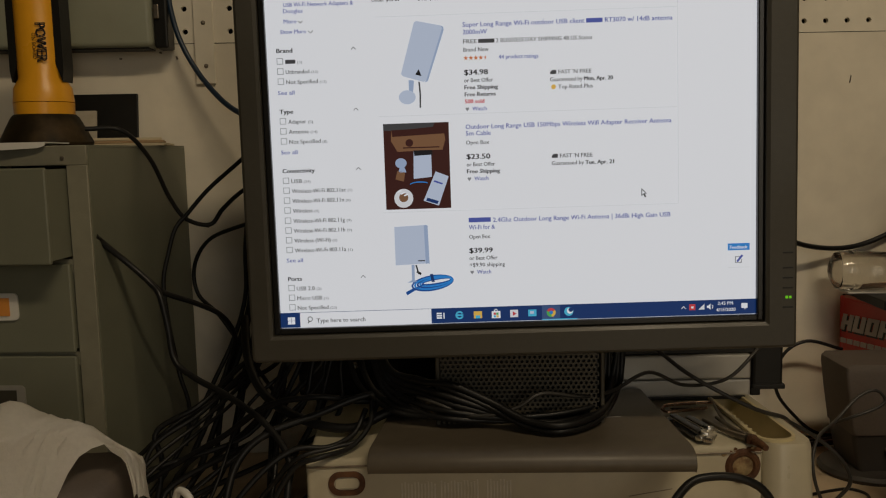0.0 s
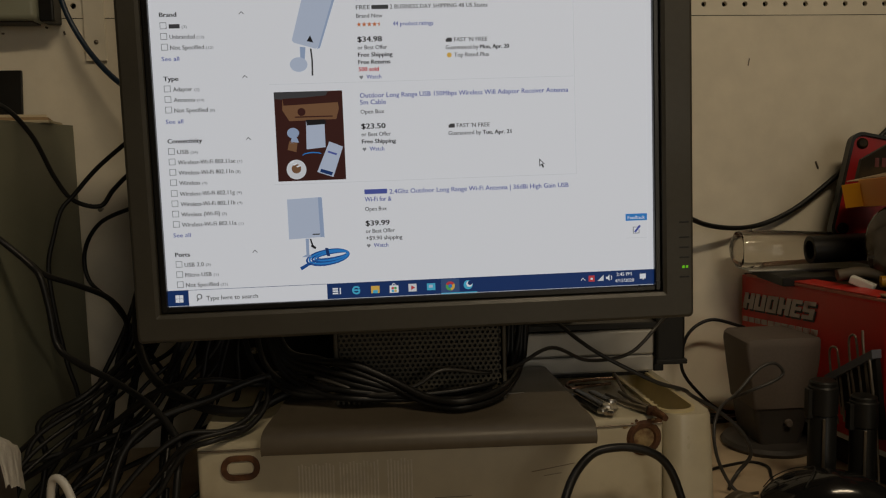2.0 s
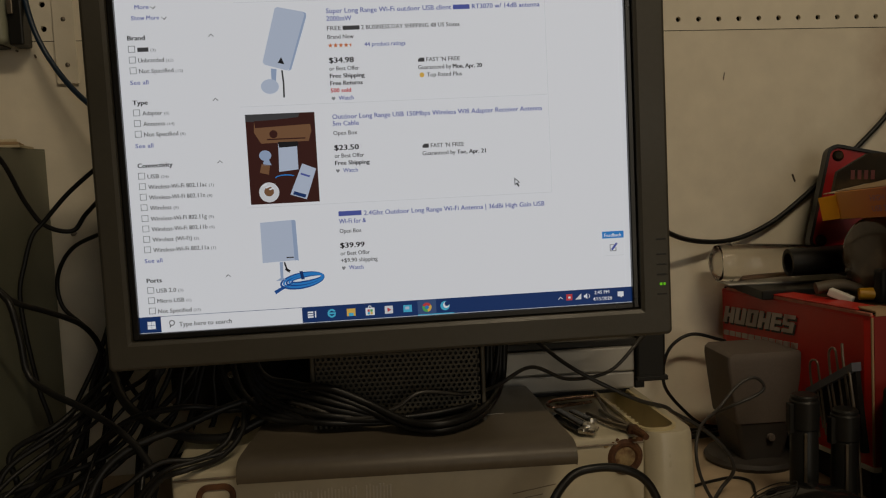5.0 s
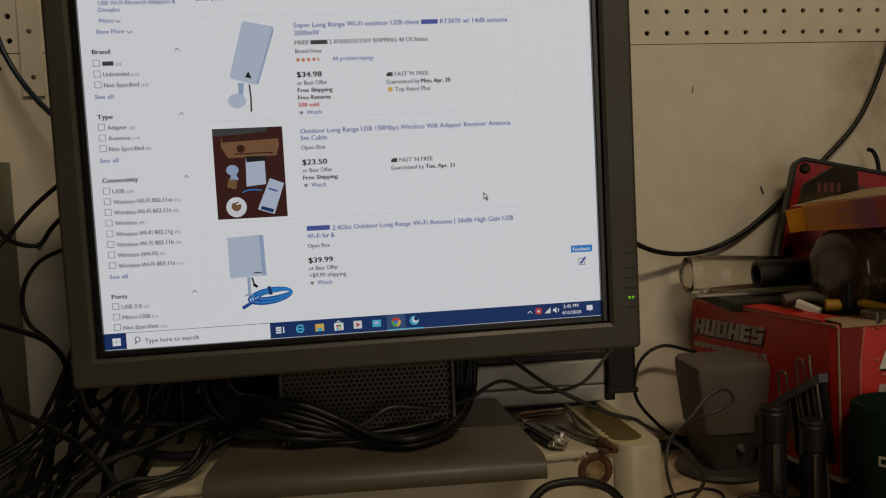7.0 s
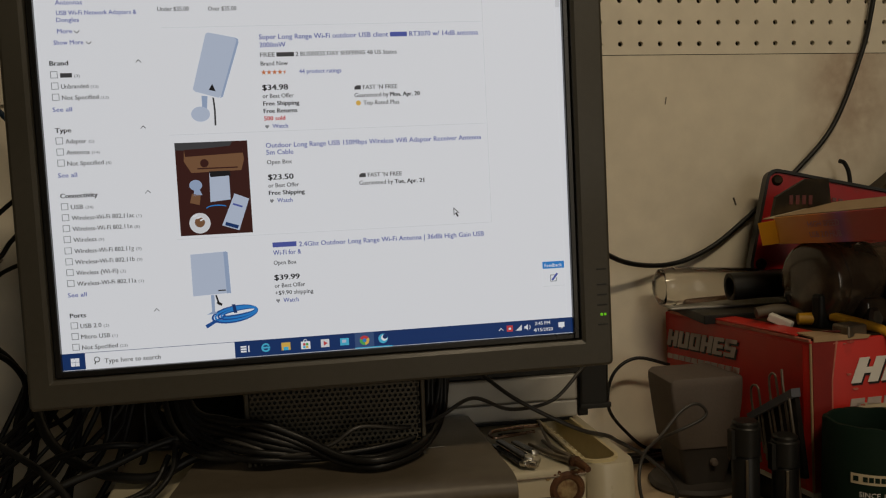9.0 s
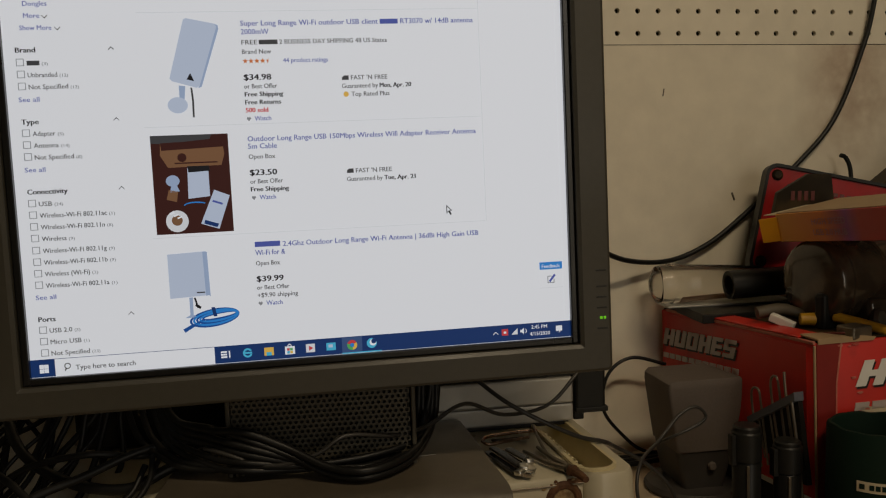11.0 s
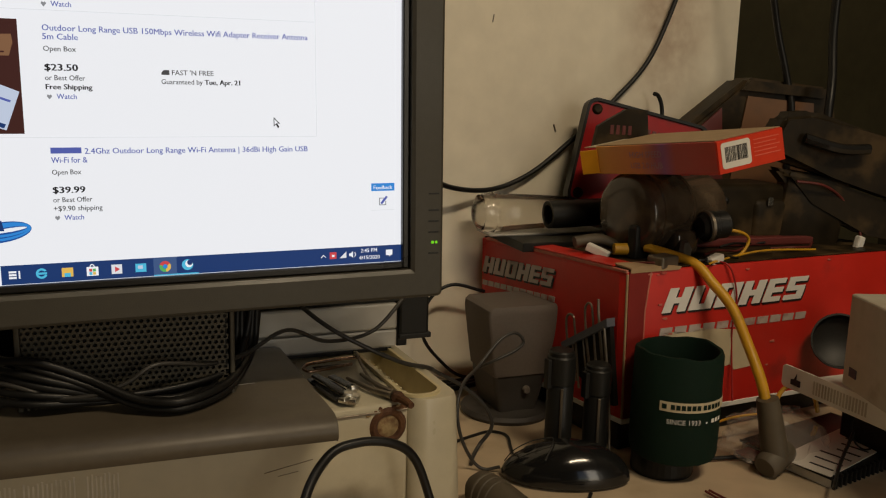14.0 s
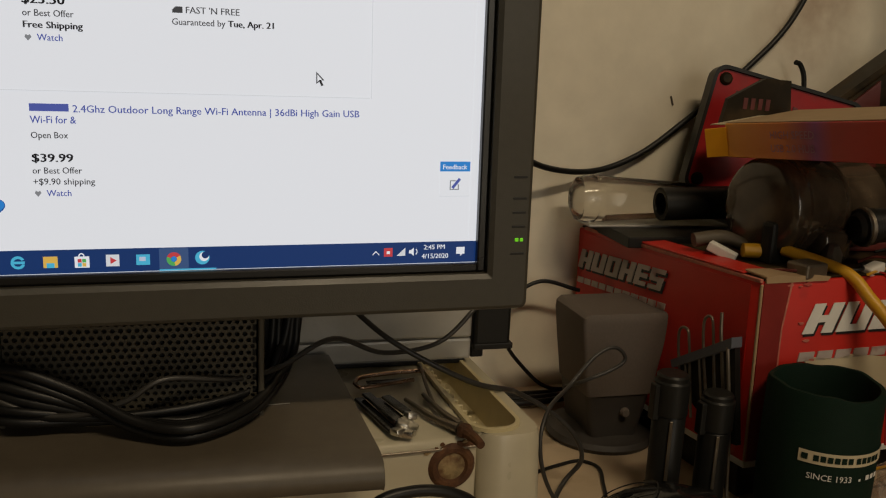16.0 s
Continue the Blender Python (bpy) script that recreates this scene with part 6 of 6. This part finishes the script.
cable([(0.62, 0.72, TOP + 0.004), (0.66, 0.74, TOP + 0.003), (0.72, 0.75, TOP + 0.006), (0.80, 0.755, TOP + 0.002)], 0.0012, YELLOW_TUBE, "thin wire lying on the carton", "", "wire")
cable([(0.80, 0.79, 1.05), (0.83, 0.78, 1.046), (0.862, 0.78, 1.03), (0.885, 0.775, 1.0), (0.888, 0.77, 0.985)], 0.0016, DARK_RED, "dark red wire with a white connector", "", "wire")
tagged(part("white_connector", box(-0.005, 0.005, -0.004, 0.004, -0.010, 0.010, 0.002, m=pose(0.866, 0.755, TOP + 0.004, 0, 14, 0)), PAPER), "white plastic wire connector on the carton", "connector")
tagged(part("white_plug", box(-0.012, 0.012, -0.005, 0.005, -0.004, 0.004, 0.0012, m=pose(0.545, 0.80, TOP + 0.006, 0, 20, -50)), PAPER), "small white wire connector on the carton edge", "connector")
tagged(part("orange_grip", lathe([(0, 0), (0.006, 0.001), (0.0065, 0.02), (0.005, 0.03), (0, 0.031)], 16, pose(0.560, 0.795, TOP + 0.008, 0, 90, -20)), YELLOW_TUBE, None, "", True), "orange plastic sleeve on the carton", "sleeve")
tagged(part("grey_hose", sweep([(0.53, 0.82, TOP + 0.012), (0.555, 0.815, TOP + 0.015), (0.575, 0.81, TOP + 0.008)], 0.006, 12, 6), RUBBER, None, "", True), "short grey hose piece on the carton", "hose")
tagged(part("steel_tab", box(-0.012, 0.012, -0.01, 0.01, 0.0, 0.012, 0.002, m=pose(0.575, 0.735, TOP, 0, 0, 10)), DULL_STEEL), "small steel bracket on the carton edge", "bracket")
tagged(part("white_clip", box(-0.01, 0.01, -0.005, 0.005, 0.0, 0.008, 0.0015, m=pose(0.64, 0.735, TOP, 0, -12, 14)), PAPER), "small white plastic clip on the carton", "clip")
cable([(0.836, 0.90, 1.40), (0.843, 0.90, 1.30), (0.860, 0.90, 1.23), (0.875, 0.89, 1.165), (0.878, 0.88, 1.12), (0.878, 0.88, 1.03)], 0.0042, CABLE, "black cable hanging in the corner")
cable([(0.90, 0.85, 1.40), (0.90, 0.85, 1.29), (0.90, 0.85, 1.221), (0.895, 0.84, 1.165), (0.885, 0.832, 1.12), (0.88, 0.83, 1.05)], 0.005, CABLE, "thick black cable hanging in the corner")
cable([(0.750, 0.966, 1.09), (0.748, 0.967, 1.125), (0.742, 0.968, 1.140), (0.735, 0.968, 1.143)], 0.0026, CABLE, "short black lead end behind the lamp")

for k in range(5):
    rng = random.Random(90 + k)
    x, y = 0.55 + 0.05 * k, rng.uniform(0.735, 0.80)
    cable([(x, y, TOP + 0.003), (x + 0.02, y + rng.uniform(-0.02, 0.02), TOP + 0.006), (x + 0.05, y + rng.uniform(-0.02, 0.03), TOP + 0.003), (x + 0.07, y + rng.uniform(-0.015, 0.04), TOP + 0.004)],
          0.0013, CABLE if k % 2 else DARK_RED, "thin loose wire among the clutter on the carton", "loose wires", "wire")

# lower right corner
wb = thing("white_carton", pose(0.690, 0.615, 0.885, 0, 0, -113), "grey-white speckled carton on a printed card", "carton")
part("carton_body", box(0.0, 0.13, 0.0, 0.11, 0.0, 0.085, 0.002), GREY_BOX, wb)
part("blue_print", box(0.012, 0.024, -0.0008, 0.0, 0.012, 0.020), CABLE_BLUE, wb)
tray = thing("printed_tray", pose(0.690, 0.682, 0.866, 0, 0, -93), "white printed display card under the carton", "tray")
part("front_edge", prism(rounded(0.0, 0.2, -0.004, 0.018, 0.004), -0.001, 0.001), PAPER, tray, "white printed edge")
part("shelf", box(0.002, 0.2, 0.001, 0.12, -0.004, 0.0, 0.001), PAPER, tray)
part("printed_mark", prism([(0.012, 0.001), (0.024, 0.001), (0.024, 0.007), (0.019, 0.007), (0.019, 0.013), (0.016, 0.007), (0.012, 0.006)], -0.0016, -0.0009), INK, tray)
for k in range(18):
    part("printed_line", box(0.040 + 0.0035 * k, 0.0418 + 0.0035 * k, -0.0014, -0.0009, 0.0, 0.013), GREY_BOX, tray)
part("support", box(0.02, 0.12, 0.06, 0.12, -0.069, -0.004, 0.003), BLACK, tray, "dark box under the card")
bowl = part("black_bowl", lathe([(0, 0), (0.03, 0.002), (0.042, 0.02), (0.044, 0.034), (0.041, 0.034), (0.038, 0.02), (0, 0.006)], 36), BLACK, None, "", True)
bowl.matrix_world = pose(0.788, 0.705, 0.887, 66, 0, -40) @ Matrix.Diagonal((0.66, 0.66, 0.66, 1))
tagged(bowl, "round black plastic cap standing on the printed card", "cap")


def plastic_bag():
    bm = bmesh.new()
    bmesh.ops.create_icosphere(bm, subdivisions=4, radius=1)
    for v in bm.verts:
        q = v.co.copy()
        k = 1 + 0.25 * noise.noise(q * 2.2) + 0.12 * noise.noise(q * 5 + Vector((3, 1, 2))) + 0.05 * abs(noise.noise(q * 11))
        v.co = (0.052 * q.x * k, 0.04 * q.y * k, max(0.001, 0.018 + 0.026 * q.z * k))
    return bm


bag = part("plastic_bag", plastic_bag(), BAG, None, "", True)
bag.matrix_world = pose(0.672, 0.668, DZ)
tagged(bag, "crumpled clear plastic bag of small parts", "plastic bag")
tagged(part("orange_ring", sweep([(0.702 + 0.03 * math.cos(a), 0.672 + 0.006 * math.sin(a), DZ + 0.034 + 0.032 * math.sin(a)) for a in (2 * math.pi * k / 14 for k in range(14))], 0.0022, 8, 3), YELLOW_TUBE, None, "", True), "yellow-orange wire ring inside the bag", "wire ring")
tagged(part("red_leaflet", box(-0.03, 0.03, -0.012, 0.012, 0.0, 0.002, m=pose(0.66, 0.668, DZ + 0.006, 0, 0, 10)), DARK_RED), "small red printed slip in the bag", "slip")
cable([(0.58, 0.70, DZ + 0.02), (0.61, 0.695, DZ + 0.028), (0.65, 0.70, DZ + 0.03), (0.70, 0.70, DZ + 0.028)], 0.0013, YELLOW_TUBE, "thin wires lying behind the can holder", "", "wire")
cable([(0.585, 0.68, DZ + 0.004), (0.62, 0.672, DZ + 0.004), (0.66, 0.66, DZ + 0.004)], 0.0018, CABLE, "thin dark wire on the desk")
tagged(part("white_wire_clip", box(-0.007, 0.007, -0.004, 0.004, -0.003, 0.003, 0.001, m=pose(0.605, 0.69, DZ + 0.045)), PAPER), "small white wire clip behind the can holder", "clip")
for k in range(2):
    cable([(0.549 + 0.004 * k, 0.625, DZ + 0.004), (0.552 + 0.006 * k, 0.612, DZ + 0.002), (0.55 + 0.01 * k, 0.602, DZ + 0.002)], 0.0011, DARK_RED, "thin wire ends by the can holder", "", "wire")
book = thing("notebook", pose(0.660, 0.588, DZ, 0, 0, 8), "black covered notebook with white page edges", "notebook")
part("cover", box(0.0, 0.15, 0.0, 0.10, 0.010, 0.0125, 0.0006, 1), BLACK, book, "black cover")
part("pages", box(0.003, 0.148, 0.003, 0.098, 0.001, 0.0098), PAPER, book, "white page edges")
for k in range(20):
    part("binding_loop", box(0.003 + 0.0072 * k, 0.0055 + 0.0072 * k, -0.0025, 0.003, 0.002, 0.014, 0.0006, 1), BLACK, book)
leaf = thing("leaflet", pose(0.632, 0.583, DZ + 0.0132, 0, 0, 14.4), "white printed leaflet with dark stripes on the notebook", "leaflet")
part("sheet", box(0.028, 0.160, 0.0, 0.050, 0.0, 0.0008), PAPER, leaf)
for k in range(7):
    part("stripe", box(0.040 + 0.017 * k, 0.0425 + 0.017 * k, 0.004, 0.026 + 0.004 * (k % 3), 0.0008, 0.0013), INK, leaf)
glasses = thing("reading_glasses", pose(0.695, 0.597, DZ + 0.014, 0, 0, 8), "thin dark wire-framed glasses on the notebook", "glasses")
for s in (0, 1):
    part("lens_rim", sweep([(0.05 + 0.055 * s + 0.022 * math.cos(a), 0.02 + 0.006 * math.sin(a), 0.018 + 0.017 * math.sin(a)) for a in (2 * math.pi * k / 12 for k in range(13))], 0.0009, 6, 3), BLACK, glasses)
part("temple", sweep([(0.03, 0.02, 0.02), (-0.02, 0.0, 0.008), (-0.06, -0.02, 0.0015)], 0.0016, 6, 6), BLACK, glasses)
pen = part("blue_pen_end", lathe([(0, 0), (0.004, 0.0005), (0.0042, 0.02), (0.004, 0.12), (0, 0.121)], 14, pose(0.40, 0.605, DZ + 0.0045, 90, 0, 30)), CABLE_BLUE, None, "", True)
tagged(pen, "blue pen lying on the desk", "pen")
